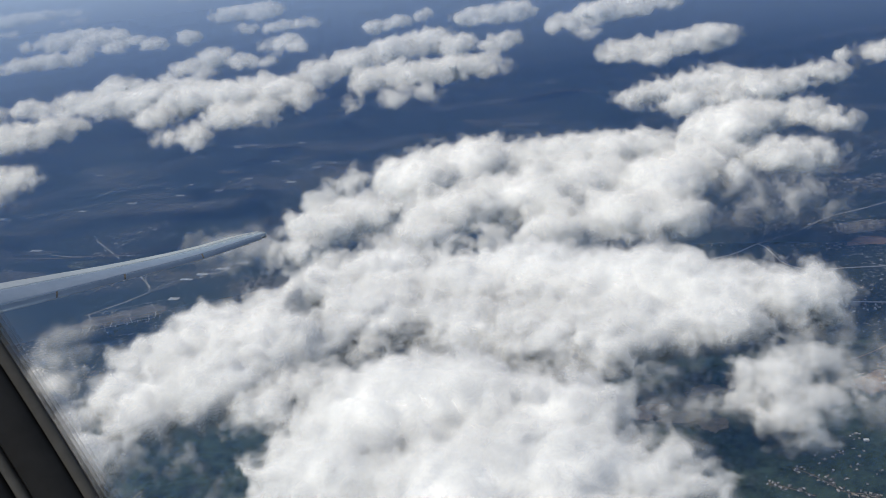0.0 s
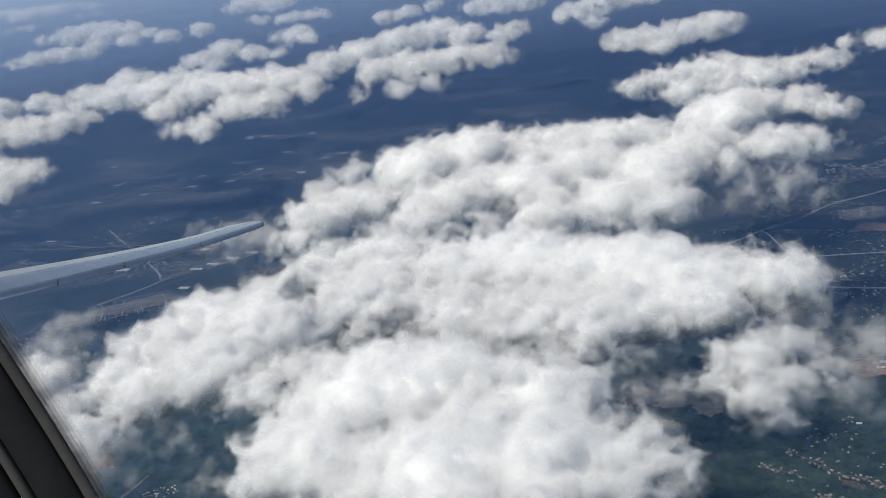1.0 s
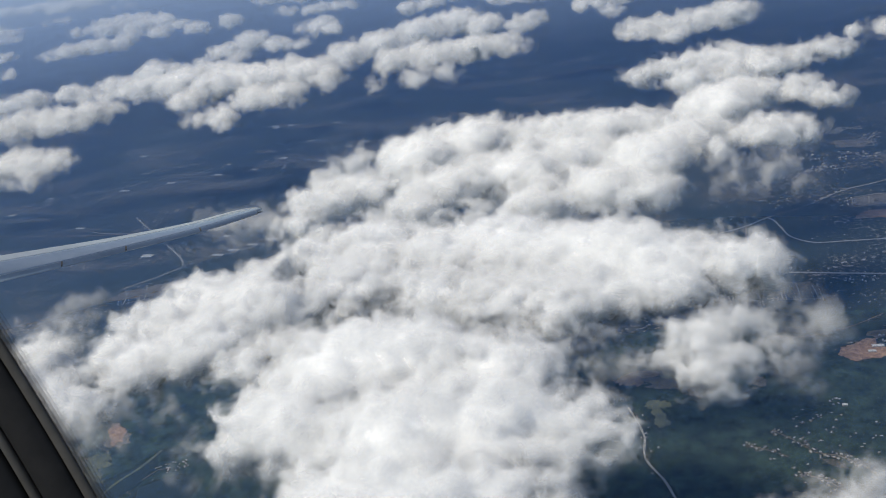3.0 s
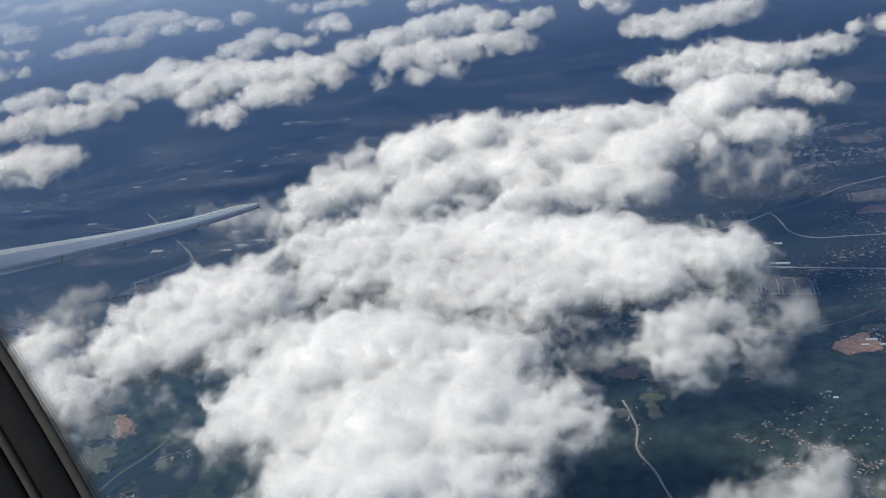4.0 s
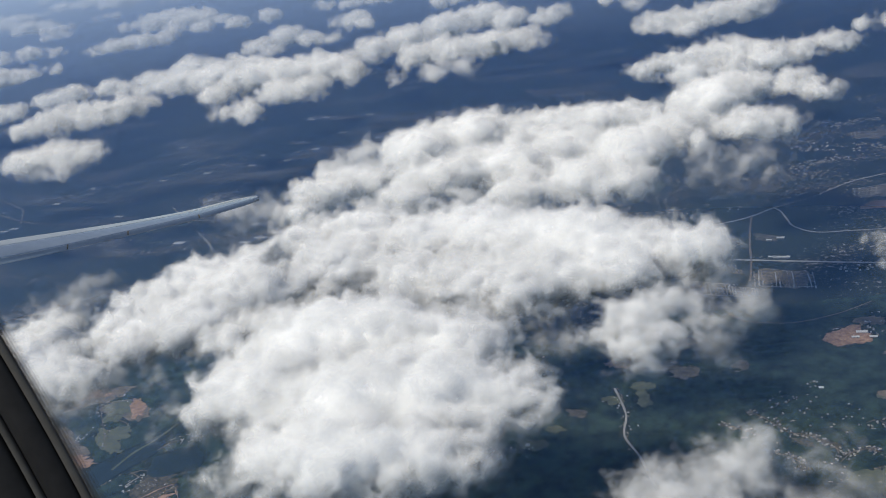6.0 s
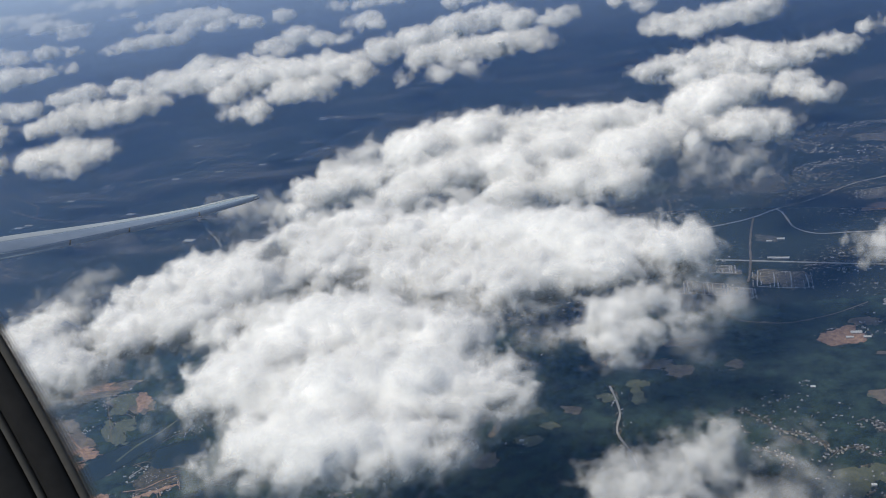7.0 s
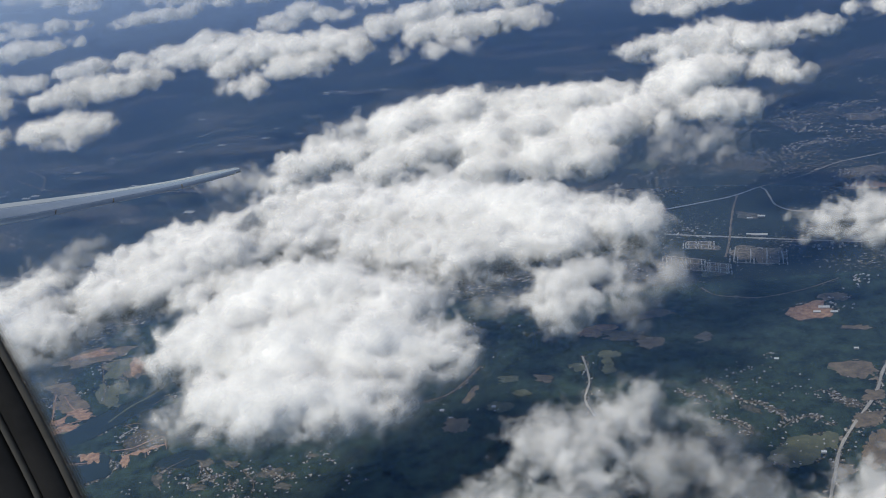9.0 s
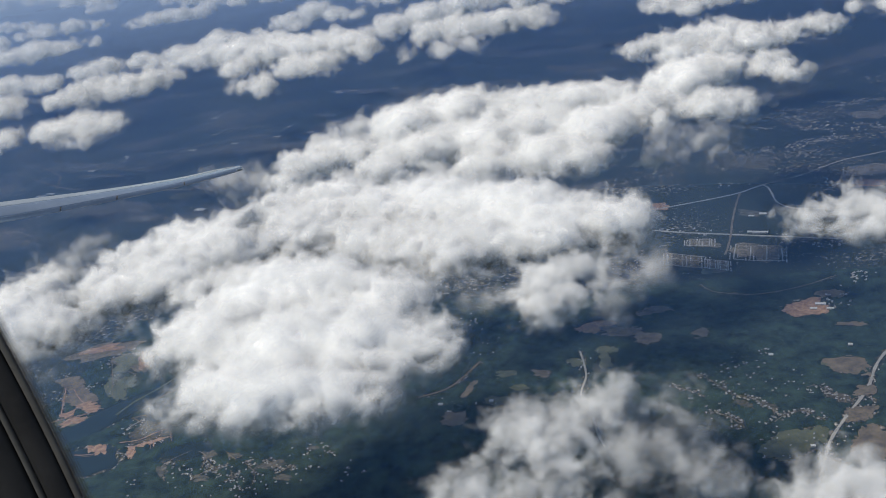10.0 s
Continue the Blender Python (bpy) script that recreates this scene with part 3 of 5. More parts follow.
field(RED_SOIL, (-56.1, 104.4), (0.7, 0.9), (-0.6, 1.2))
field(RED_SOIL, (-46.4, 105.7), (2.0, 1.2), (-0.3, 0.7))
field(RED_SOIL, (-61.3, 135.2), (1.5, -0.2), (-0.9, 1.9))
field(RED_SOIL, (79.5, 199.0), (4.3, -1.3), (0.6, 2.6))
field(DRY_GRASS, (30.2, 130.4), (2.5, 0.3), (0.1, 2.3))
field(DRY_GRASS, (31.5, 141.4), (3.2, 0.6), (0.1, 1.6))
field(DRY_GRASS, (13.7, 120.6), (1.7, -0.2), (-0.1, 1.3))
field(DRY_GRASS, (26.6, 133.5), (3.7, -0.6), (0.0, 1.9))
field(DRY_GRASS, (57.9, 96.7), (2.7, 0.6), (1.0, 4.5))
field(DRY_GRASS, (58.9, 117.8), (2.8, -0.3), (0.5, 2.6))
field(DRY_GRASS, (57.3, 103.8), (1.6, -0.1), (0.5, 2.3))
field(DRY_GRASS, (38.9, 131.7), (1.4, -0.2), (0.1, 1.7))
field(DRY_GRASS, (1.3, 108.1), (2.3, 0.3), (-0.3, 2.3))
field(DRY_GRASS, (-71.4, 140.0), (6.6, 3.4), (-1.5, 3.1))
field(DRY_GRASS, (2.3, 116.9), (1.1, 2.8), (-0.2, 1.7))
field(DRY_GRASS, (45.8, 146.4), (0.5, -0.1), (0.0, 0.5))
field(DRY_GRASS, (61.3, 143.6), (2.7, -0.5), (0.3, 1.8))
field(MEADOW, (7.3, 112.5), (2.4, 0.3), (-0.2, 1.9))
field(MEADOW, (19.1, 123.9), (1.8, -0.2), (-0.1, 1.6))
field(MEADOW, (23.6, 123.7), (1.6, -0.2), (-0.0, 2.7))
field(MEADOW, (47.5, 97.1), (3.5, 0.5), (0.5, 3.7))
field(MEADOW, (51.1, 99.6), (2.1, -0.2), (0.4, 2.1))
field(MEADOW, (7.7, 121.5), (2.0, -0.2), (-0.1, 1.3))
field(MEADOW, (10.4, 116.4), (1.6, -0.2), (-0.1, 1.1))
field(MEADOW, (33.0, 228.9), (3.9, -1.3), (0.1, 3.9))
field(MEADOW, (37.1, 102.0), (0.9, -0.1), (0.1, 0.9))
field(MEADOW, (-61.8, 124.0), (2.3, -0.3), (-2.1, 4.3))
field(MEADOW, (23.8, 127.6), (2.0, -0.3), (-0.0, 1.4))
field(MEADOW, (42.3, 157.3), (1.2, -0.2), (0.1, 1.3))
field(PALE_GROUND, (52.9, 186.6), (2.2, -0.6), (0.3, 2.4))
field(PALE_GROUND, (93.4, 361.6), (6.3, -4.2), (1.0, 6.1))
field(PALE_GROUND, (17.0, 361.4), (9.4, -1.3), (-0.1, 5.3))
field(PALE_GROUND, (-10.9, 422.3), (8.3, -5.4), (-0.3, 4.2))
field(PALE_GROUND, (56.1, 221.6), (6.3, -2.1), (0.5, 4.5))
field(PALE_GROUND, (-114.6, 230.7), (15.9, -4.2), (-3.8, 7.7))
field(PALE_GROUND, (-152.7, 287.2), (15.2, -5.0), (-3.7, 7.1))
field(PALE_GROUND, (-63.0, 307.8), (11.8, -0.9), (-1.7, 10.4))
field(PALE_GROUND, (-51.8, 301.0), (2.9, -1.2), (-0.8, 5.7))
field(PALE_GROUND, (-65.2, 223.4), (9.3, 5.6), (-0.8, 3.3))
field(PALE_GROUND, (-110.6, 232.3), (7.9, -2.4), (-2.9, 7.2))
field(PALE_GROUND, (-69.2, 234.7), (4.5, -1.5), (-1.0, 4.1))
field(PALE_GROUND, (-43.7, 322.6), (7.7, -3.5), (-0.3, 3.2))
field(PALE_GROUND, (-99.9, 305.7), (8.0, -3.2), (-1.0, 3.7))
field(MEADOW, (-95.1, 239.7), (5.7, -1.8), (-1.4, 4.3))
field(MEADOW, (-86.0, 240.2), (4.1, -1.3), (-1.1, 3.8))
field(MEADOW, (-97.5, 232.2), (6.2, -1.9), (-1.1, 3.1))
field(DRY_GRASS, (15.2, 362.0), (10.1, 0.5), (0.2, 4.0))
field(DRY_GRASS, (42.6, 406.2), (8.3, -5.5), (0.4, 3.7))
field(DRY_GRASS, (-72.6, 363.5), (9.0, -4.5), (-0.7, 4.1))
field(DRY_GRASS, (3.2, 365.6), (4.4, -2.5), (0.1, 3.1))
field(DRY_GRASS, (-12.9, 349.8), (4.0, -2.1), (-0.0, 2.8))
field(MEADOW, (-64.7, 134.4), (2.6, 0.9), (-1.6, 3.6))
field(MEADOW, (-60.9, 126.5), (2.4, -0.3), (-1.1, 2.4))
field(RED_SOIL, (-61.7, 135.7), (1.1, -0.2), (-1.3, 3.1))
field(RED_SOIL, (-64.8, 118.8), (1.6, 0.9), (-0.5, 0.9))
# water
lake((-57.9, 114.9), (6.8, 8.2), (-1.6, 3.3))
lake((-55.6, 100.7), (5.3, 1.2), (-2.2, 4.2))
lake((-39.4, 102.3), (3.6, 1.3), (-0.9, 2.3))
lake((-47.3, 115.8), (4.1, 1.5), (-1.5, 3.9))
# houses along lanes
homes(16, 0.45, [(33.4, 114.7), (36.8, 112.1), (37.9, 110.8)])
homes(44, 0.45, [(37.6, 117.7), (40.0, 114.4), (41.6, 111.2), (43.9, 110.2), (45.9, 107.9), (47.2, 105.7)])
homes(20, 0.45, [(38.8, 106.5), (40.9, 104.8), (42.6, 102.0)])
homes(24, 0.45, [(46.4, 102.8), (48.3, 104.9), (49.8, 105.5), (51.5, 105.6)])
homes(16, 0.45, [(50.9, 105.4), (52.2, 104.2), (53.2, 102.9)])
homes(24, 0.45, [(54.0, 112.3), (55.5, 109.7), (57.8, 107.9)])
homes(10, 0.45, [(45.0, 108.9), (46.7, 106.9), (46.8, 104.9)])
homes(14, 0.5, [(51.2, 111.3), (54.1, 110.1), (56.6, 107.8)])
homes(10, 0.6, [(41.7, 103.8), (41.8, 100.9), (43.3, 101.5)])
homes(22, 3.0, [(42.2, 119.1), (47.7, 113.3), (53.0, 112.7), (55.4, 113.2)])
homes(16, 3.0, [(35.9, 113.0), (40.5, 105.4), (45.8, 101.3), (48.4, 99.6)])
homes(8, 1.0, [(51.9, 99.3), (50.8, 96.7), (51.8, 95.3)])
homes(7, 0.5, [(46.5, 123.7), (47.8, 123.9), (49.1, 124.3)])
homes(26, 0.6, [(-36.0, 100.9), (-32.7, 96.6), (-34.0, 96.7), (-31.1, 98.2)])
homes(26, 0.6, [(-28.6, 98.4), (-26.0, 95.4), (-25.4, 98.9), (-21.9, 95.8), (-20.8, 97.8)])
homes(20, 0.8, [(-30.4, 93.7), (-28.3, 94.9), (-25.7, 92.0), (-40.0, 98.6), (-41.2, 97.2)])
homes(16, 0.8, [(-19.9, 100.6), (-18.6, 102.0), (-14.6, 99.5)])
homes(14, 2.2, [(41.8, 121.9), (44.7, 120.1), (48.0, 117.3)])
homes(26, 0.5, [(-75.1, 130.8), (-70.6, 121.4), (-66.5, 113.3), (-64.0, 114.9), (-61.9, 118.1)])
homes(14, 0.5, [(-69.0, 137.2), (-64.7, 128.7), (-60.9, 121.1)])
homes(16, 0.5, [(-48.7, 101.9), (-49.9, 105.1), (-47.4, 106.5), (-44.7, 108.4)])
homes(14, 0.7, [(20.6, 114.9), (20.6, 119.4), (20.0, 125.1)])
homes(12, 2.4, [(-3.9, 115.8), (3.1, 110.7), (7.3, 112.0)])
homes(10, 2.5, [(43.9, 100.0), (49.0, 95.4), (50.8, 94.0)])
homes(36, 0.9, [(-53.1, 109.9), (-51.7, 112.2), (-49.5, 110.4), (-47.3, 107.0), (-44.8, 105.3)])
homes(26, 0.8, [(-49.7, 121.4), (-48.6, 123.6), (-46.0, 121.8)])
homes(20, 0.7, [(-68.1, 135.6), (-67.3, 138.6), (-65.7, 139.9), (-62.3, 135.7)])
homes(30, 2.5, [(-36.3, 98.9), (-31.1, 97.1), (-25.9, 99.7), (-22.3, 102.5)])
homes(40, 3.0, [(-44.7, 93.7), (-37.2, 94.6), (-27.7, 92.6), (-20.0, 94.9)])
homes(40, 3.0, [(-30.7, 91.4), (-24.8, 93.8), (-17.4, 97.6), (-10.2, 95.6)])
homes(30, 2.0, [(-68.1, 124.7), (-66.8, 128.7), (-69.1, 135.6), (-63.1, 132.6)])
homes(24, 1.2, [(-53.1, 108.3), (-50.4, 109.8), (-45.5, 107.6)])
homes(40, 5.0, [(-102.3, 242.0), (-94.2, 252.7), (-86.9, 270.0), (-81.1, 278.8)])
homes(40, 5.0, [(-117.0, 314.6), (-103.8, 319.5), (-88.5, 309.6)])
homes(50, 6.0, [(-32.7, 285.2), (-42.4, 279.0), (-58.0, 298.7)])
homes(50, 7.0, [(65.4, 214.0), (55.9, 208.3), (48.2, 206.4)])
homes(40, 6.0, [(70.2, 265.6), (77.9, 250.0), (85.9, 241.2)])
homes(30, 5.0, [(1.8, 144.1), (-1.1, 135.3), (4.9, 126.1), (7.4, 129.9)])
homes(30, 4.0, [(31.7, 165.2), (28.4, 160.1), (25.2, 168.0)])
homes(50, 3.0, [(-76.4, 216.4), (-70.5, 218.3), (-61.5, 225.0), (-54.5, 230.0)])
homes(70, 6.0, [(-118.5, 242.9), (-106.7, 231.1), (-100.4, 221.7), (-108.8, 226.0)])
homes(70, 5.0, [(-153.0, 285.8), (-141.3, 293.4), (-127.7, 297.4), (-110.7, 303.4)])
homes(80, 6.0, [(-132.4, 239.3), (-114.1, 229.6), (-102.9, 231.4), (-93.6, 233.7)])
homes(60, 6.0, [(-163.2, 258.4), (-159.6, 284.2), (-142.9, 288.5), (-129.4, 290.5)])
homes(50, 5.0, [(-119.9, 297.4), (-102.1, 305.1), (-93.0, 309.0)])
homes(60, 5.0, [(46.4, 215.6), (53.1, 218.0), (59.8, 230.0), (65.1, 231.6)])
homes(70, 7.0, [(66.9, 231.0), (74.0, 235.1), (81.2, 236.0)])
homes(50, 4.0, [(75.6, 210.6), (78.9, 207.4), (85.6, 211.7)])
homes(60, 8.0, [(86.1, 265.6), (91.6, 269.0), (97.5, 268.9)])
homes(40, 5.0, [(-76.4, 311.4), (-63.3, 307.9), (-50.9, 307.4)])
homes(40, 6.0, [(-49.3, 323.6), (-41.9, 323.3), (-34.2, 318.2)])
homes(60, 5.0, [(77.6, 210.3), (80.4, 205.2), (85.6, 209.4)])
homes(40, 5.0, [(96.4, 258.0), (104.5, 263.7), (109.5, 265.9)])
homes(40, 4.0, [(89.7, 243.5), (94.8, 242.4), (100.7, 244.3)])
homes(40, 2.0, [(60.2, 138.0), (64.8, 147.8), (69.4, 151.9)])
homes(30, 2.0, [(52.6, 92.5), (54.7, 96.3), (60.1, 108.9)])
# housing estates
estate((51.9, 164.1), (5.0, -1.7), (0.6, 4.5), 7)
estate((41.7, 172.1), (2.8, -0.6), (0.2, 2.2), 4)
estate((38.6, 163.1), (4.1, -2.0), (0.2, 3.4), 5)
estate((44.1, 159.7), (2.2, -1.0), (0.2, 2.7), 4)
estate((-76.2, 200.5), (7.5, 2.3), (-1.9, 6.2), 6)
estate((81.5, 208.0), (4.7, -0.1), (1.4, 3.6), 4)
estate((80.5, 209.0), (4.4, 0.3), (0.7, 3.2), 5)
estate((92.1, 254.1), (4.6, -0.8), (0.8, 3.9), 5)
# roads
road(0.64, CONCRETE, [(26.4, 184.2), (33.4, 180.8), (37.9, 178.7), (48.0, 175.0), (61.0, 170.4), (75.1, 165.6), (91.2, 160.2)])
road(0.50, CONCRETE, [(26.4, 191.4), (33.8, 193.9), (46.8, 197.9), (52.5, 200.3), (57.9, 204.3), (67.1, 209.0), (77.1, 216.8), (87.7, 221.0), (106.6, 230.3)])
road(0.42, CONCRETE, [(57.7, 204.3), (58.7, 202.3), (59.0, 196.9), (59.4, 191.3), (62.7, 186.7), (68.9, 185.6), (75.8, 184.6), (83.9, 182.9)])
road(0.42, DIRT, [(52.5, 200.3), (50.7, 191.9), (49.1, 182.7), (48.0, 175.0), (46.7, 167.9), (45.9, 164.5)])
road(0.42, CONCRETE, [(48.3, 83.2), (51.1, 92.4), (52.9, 97.8), (56.2, 103.9), (60.1, 110.5), (63.0, 117.8), (66.5, 123.3), (73.1, 130.6)])
road(0.31, CONCRETE, [(19.4, 127.5), (20.1, 123.5), (20.6, 118.7), (20.0, 113.3), (21.7, 107.6), (22.5, 102.9), (23.7, 98.3)])
road(0.31, DIRT, [(-5.6, 115.1), (-3.0, 116.2), (-0.6, 118.1), (1.9, 123.5), (3.0, 126.3)])
road(0.18, DIRT, [(40.3, 151.1), (42.2, 147.7), (45.7, 146.1), (49.4, 145.2), (53.8, 146.1), (58.3, 147.8), (63.6, 151.0)])
road(0.72, DIRT, [(-166.8, 278.3), (-151.6, 265.8), (-140.0, 258.9), (-122.9, 253.4), (-104.9, 248.1), (-82.8, 245.8)])
road(0.60, DIRT, [(-149.6, 262.4), (-154.4, 273.2), (-158.6, 280.1), (-173.7, 294.1), (-194.3, 310.1)])
road(0.49, CONCRETE, [(-110.5, 252.6), (-103.2, 248.9), (-90.5, 245.6), (-72.2, 241.8), (-65.4, 243.0)])
road(0.49, CONCRETE, [(-101.8, 262.5), (-85.7, 236.7), (-74.9, 217.8), (-76.9, 211.3), (-85.1, 203.6)])
road(0.60, CONCRETE, [(-74.0, 216.1), (-68.2, 219.4), (-61.1, 222.9), (-53.3, 228.8)])
road(0.16, CONCRETE, [(-53.1, 109.9), (-51.7, 112.2), (-49.5, 110.4), (-47.3, 107.0), (-44.8, 105.3)])
road(0.1, DIRT, [(33.4, 114.7), (36.8, 112.1), (37.9, 110.8)])
road(0.1, DIRT, [(37.6, 117.7), (40.0, 114.4), (41.6, 111.2), (43.9, 110.2), (45.9, 107.9), (47.2, 105.7)])
road(0.1, DIRT, [(38.8, 106.5), (40.9, 104.8), (42.6, 102.0)])
road(0.1, DIRT, [(46.4, 102.8), (48.3, 104.9), (49.8, 105.5), (51.5, 105.6)])
road(0.1, DIRT, [(50.9, 105.4), (52.2, 104.2), (53.2, 102.9)])
road(0.1, DIRT, [(54.0, 112.3), (55.5, 109.7), (57.8, 107.9)])
road(0.1, DIRT, [(45.0, 108.9), (46.7, 106.9), (46.8, 104.9)])
road(0.13, DIRT, [(-75.1, 130.8), (-70.6, 121.4), (-66.5, 113.3)])
road(0.13, DIRT, [(-66.5, 113.3), (-64.0, 114.9), (-61.9, 118.1)])
road(0.13, DIRT, [(-75.1, 130.8), (-68.8, 125.1), (-61.9, 118.1)])
road(0.12, DIRT, [(-53.8, 113.1), (-52.2, 114.0), (-50.8, 113.5), (-48.1, 110.4), (-48.9, 108.9)])
road(0.12, DIRT, [(-48.7, 101.9), (-49.9, 105.1), (-47.4, 106.5), (-44.7, 108.4), (-43.3, 105.5)])
road(0.12, DIRT, [(-58.4, 102.7), (-55.6, 102.0), (-55.0, 103.5), (-55.4, 105.6)])
road(0.12, DIRT, [(-69.0, 136.5), (-62.2, 137.9), (-57.8, 131.4)])
road(0.12, DIRT, [(-69.0, 137.2), (-64.7, 128.7), (-60.9, 121.1)])
road(0.12, DIRT, [(-47.4, 106.5), (-45.7, 103.2)])
road(0.5, MEADOW, [(-57.2, 114.7), (-55.6, 119.4), (-53.2, 123.3), (-51.4, 127.9)])
road(0.09, DIRT, [(-36.0, 100.9), (-32.7, 96.6)])
road(0.09, DIRT, [(-35.6, 94.0), (-34.0, 96.7), (-31.1, 98.2)])
road(0.09, DIRT, [(-28.6, 98.4), (-26.0, 95.4), (-25.5, 92.7)])
road(0.09, DIRT, [(-25.4, 98.9), (-21.9, 95.8)])
road(0.09, DIRT, [(-30.0, 93.6), (-28.3, 94.9)])
road(0.2, RED_SOIL, [(-69.4, 112.6), (-66.3, 114.4), (-63.0, 115.5), (-61.2, 117.3)])
road(0.2, RED_SOIL, [(-67.6, 115.2), (-69.9, 120.4), (-72.2, 125.5)])
road(0.2, RED_SOIL, [(-70.3, 124.9), (-66.7, 120.6), (-62.9, 117.6), (-60.5, 117.0)])
road(0.2, RED_SOIL, [(-58.4, 102.6), (-55.3, 102.5), (-54.6, 103.7), (-55.5, 105.5)])
road(0.2, RED_SOIL, [(-52.2, 105.7), (-49.1, 106.2), (-47.4, 108.0), (-45.3, 109.3)])
road(0.2, RED_SOIL, [(-45.3, 109.3), (-43.8, 106.5)])
road(0.2, RED_SOIL, [(-47.6, 107.7), (-45.7, 104.2)])
road(0.2, RED_SOIL, [(-50.2, 104.5), (-48.9, 102.9), (-47.9, 100.7)])
road(0.12, DIRT, [(-62.8, 137.0), (-61.1, 134.2), (-58.8, 130.5)])
road(0.12, DIRT, [(-69.3, 137.9), (-64.0, 138.1)])
road(0.12, DIRT, [(-67.8, 137.7), (-64.0, 130.3)])
road(0.12, DIRT, [(-63.5, 131.1), (-61.2, 129.9), (-58.9, 126.4)])
road(0.12, DIRT, [(-53.8, 113.8), (-50.5, 111.4), (-49.0, 111.6)])
road(0.12, DIRT, [(-51.0, 111.5), (-49.4, 109.5)])
road(0.12, DIRT, [(-50.1, 113.5), (-48.0, 109.9)])
road(0.12, DIRT, [(-50.4, 122.1), (-48.5, 122.4)])
road(0.12, DIRT, [(-56.1, 114.4), (-53.4, 116.8), (-51.4, 120.3), (-50.3, 121.9)])
road(0.1, DIRT, [(52.1, 112.0), (53.4, 112.6)])
road(0.1, DIRT, [(54.2, 110.9), (54.6, 109.0)])
road(0.1, DIRT, [(56.0, 109.9), (55.7, 107.3)])
road(0.1, DIRT, [(56.7, 109.4), (56.6, 107.2)])
road(0.1, DIRT, [(51.7, 93.8), (52.2, 92.7), (52.8, 91.4)])
road(0.1, DIRT, [(58.6, 110.4), (60.7, 107.4)])
road(0.1, DIRT, [(25.2, 90.8), (26.9, 91.1), (29.1, 92.0)])
road(0.1, DIRT, [(-41.5, 99.0), (-40.7, 100.4), (-38.5, 102.6)])
road(0.1, DIRT, [(-41.7, 98.0), (-39.6, 94.3)])
road(0.1, DIRT, [(-37.4, 102.1), (-35.8, 100.9), (-35.0, 97.5)])
road(0.1, DIRT, [(-32.8, 101.7), (-30.6, 99.6), (-29.7, 100.4)])
road(0.1, DIRT, [(-30.1, 96.4), (-28.8, 93.8)])
road(0.1, DIRT, [(-20.7, 97.4), (-21.7, 96.3), (-24.1, 97.4), (-25.4, 96.8)])
road(0.1, DIRT, [(-19.6, 101.0), (-19.3, 101.9)])
# industrial buildings
warehouse((-157.0, 288.8), 1.60, 0.72, -18)
warehouse((-140.4, 293.2), 1.60, 0.71, -19)
warehouse((-76.8, 364.9), 1.60, 0.90, -26)
warehouse((-82.5, 363.8), 1.60, 0.90, -26)
warehouse((-88.3, 300.9), 1.56, 0.68, -21)
warehouse((-116.3, 294.4), 1.60, 0.69, -20)
warehouse((-64.3, 334.2), 1.60, 0.79, -24)
warehouse((-102.4, 297.6), 1.59, 0.69, -20)
warehouse((-116.1, 257.3), 1.60, 0.56, -17)
warehouse((-150.9, 255.3), 1.60, 0.60, -16)
warehouse((-146.6, 280.3), 1.43, 0.67, -18)
warehouse((-76.7, 302.2), 1.34, 0.68, -21)
warehouse((-48.7, 318.9), 1.53, 0.72, -24)
warehouse((-58.9, 360.1), 1.60, 0.89, -26)
warehouse((-126.3, 342.1), 1.60, 0.88, -23)
warehouse((53.6, 174.7), 1.56, 0.38, -13)
warehouse((52.0, 175.3), 0.78, 0.25, -13)
warehouse((58.9, 139.4), 0.85, 0.36, -10)
warehouse((57.5, 137.8), 0.56, 0.26, -9)
warehouse((60.1, 137.4), 0.56, 0.26, -9)
warehouse((55.5, 185.2), 0.72, 0.41, -15)
warehouse((-140.3, 292.9), 1.60, 0.72, -19)
warehouse((-156.6, 288.4), 1.60, 0.72, -18)
warehouse((48.7, 122.4), 0.33, 0.22, -7)
warehouse((53.1, 184.5), 0.55, 0.27, -15)
warehouse((60.6, 124.2), 0.32, 0.22, -8)
warehouse((6.4, 112.6), 0.30, 0.22, -6)
warehouse((-1.5, 112.4), 0.30, 0.22, -6)
warehouse((50.5, 96.4), 0.30, 0.22, -5)
warehouse((28.2, 186.9), 0.49, 0.28, -14)
warehouse((-88.0, 313.6), 0.87, 0.63, -23)
warehouse((-54.7, 302.9), 1.60, 0.90, -23)
warehouse((-66.8, 208.0), 1.23, 0.60, -16)
warehouse((-86.2, 225.6), 1.60, 0.89, -17)
warehouse((-67.0, 220.2), 1.60, 0.50, -17)
warehouse((-63.7, 222.6), 1.60, 0.51, -17)
warehouse((-59.6, 225.2), 1.60, 0.52, -17)
warehouse((-55.4, 227.9), 1.60, 0.52, -18)
warehouse((-68.4, 234.5), 1.01, 0.74, -18)
warehouse((-69.6, 313.4), 1.36, 0.90, -23)
warehouse((-141.0, 295.5), 1.05, 0.60, -20)
warehouse((-43.7, 322.6), 1.36, 0.65, -25)
warehouse((-148.6, 257.0), 1.54, 0.61, -16)
warehouse((-148.2, 236.5), 1.08, 0.27, -15)
warehouse((-142.7, 236.6), 1.07, 0.27, -15)
warehouse((-116.0, 314.2), 1.30, 0.38, -21)
warehouse((-83.4, 366.9), 1.60, 0.90, -26)
warehouse((98.1, 360.7), 1.60, 0.90, -34)
warehouse((90.0, 358.3), 1.60, 0.81, -33)
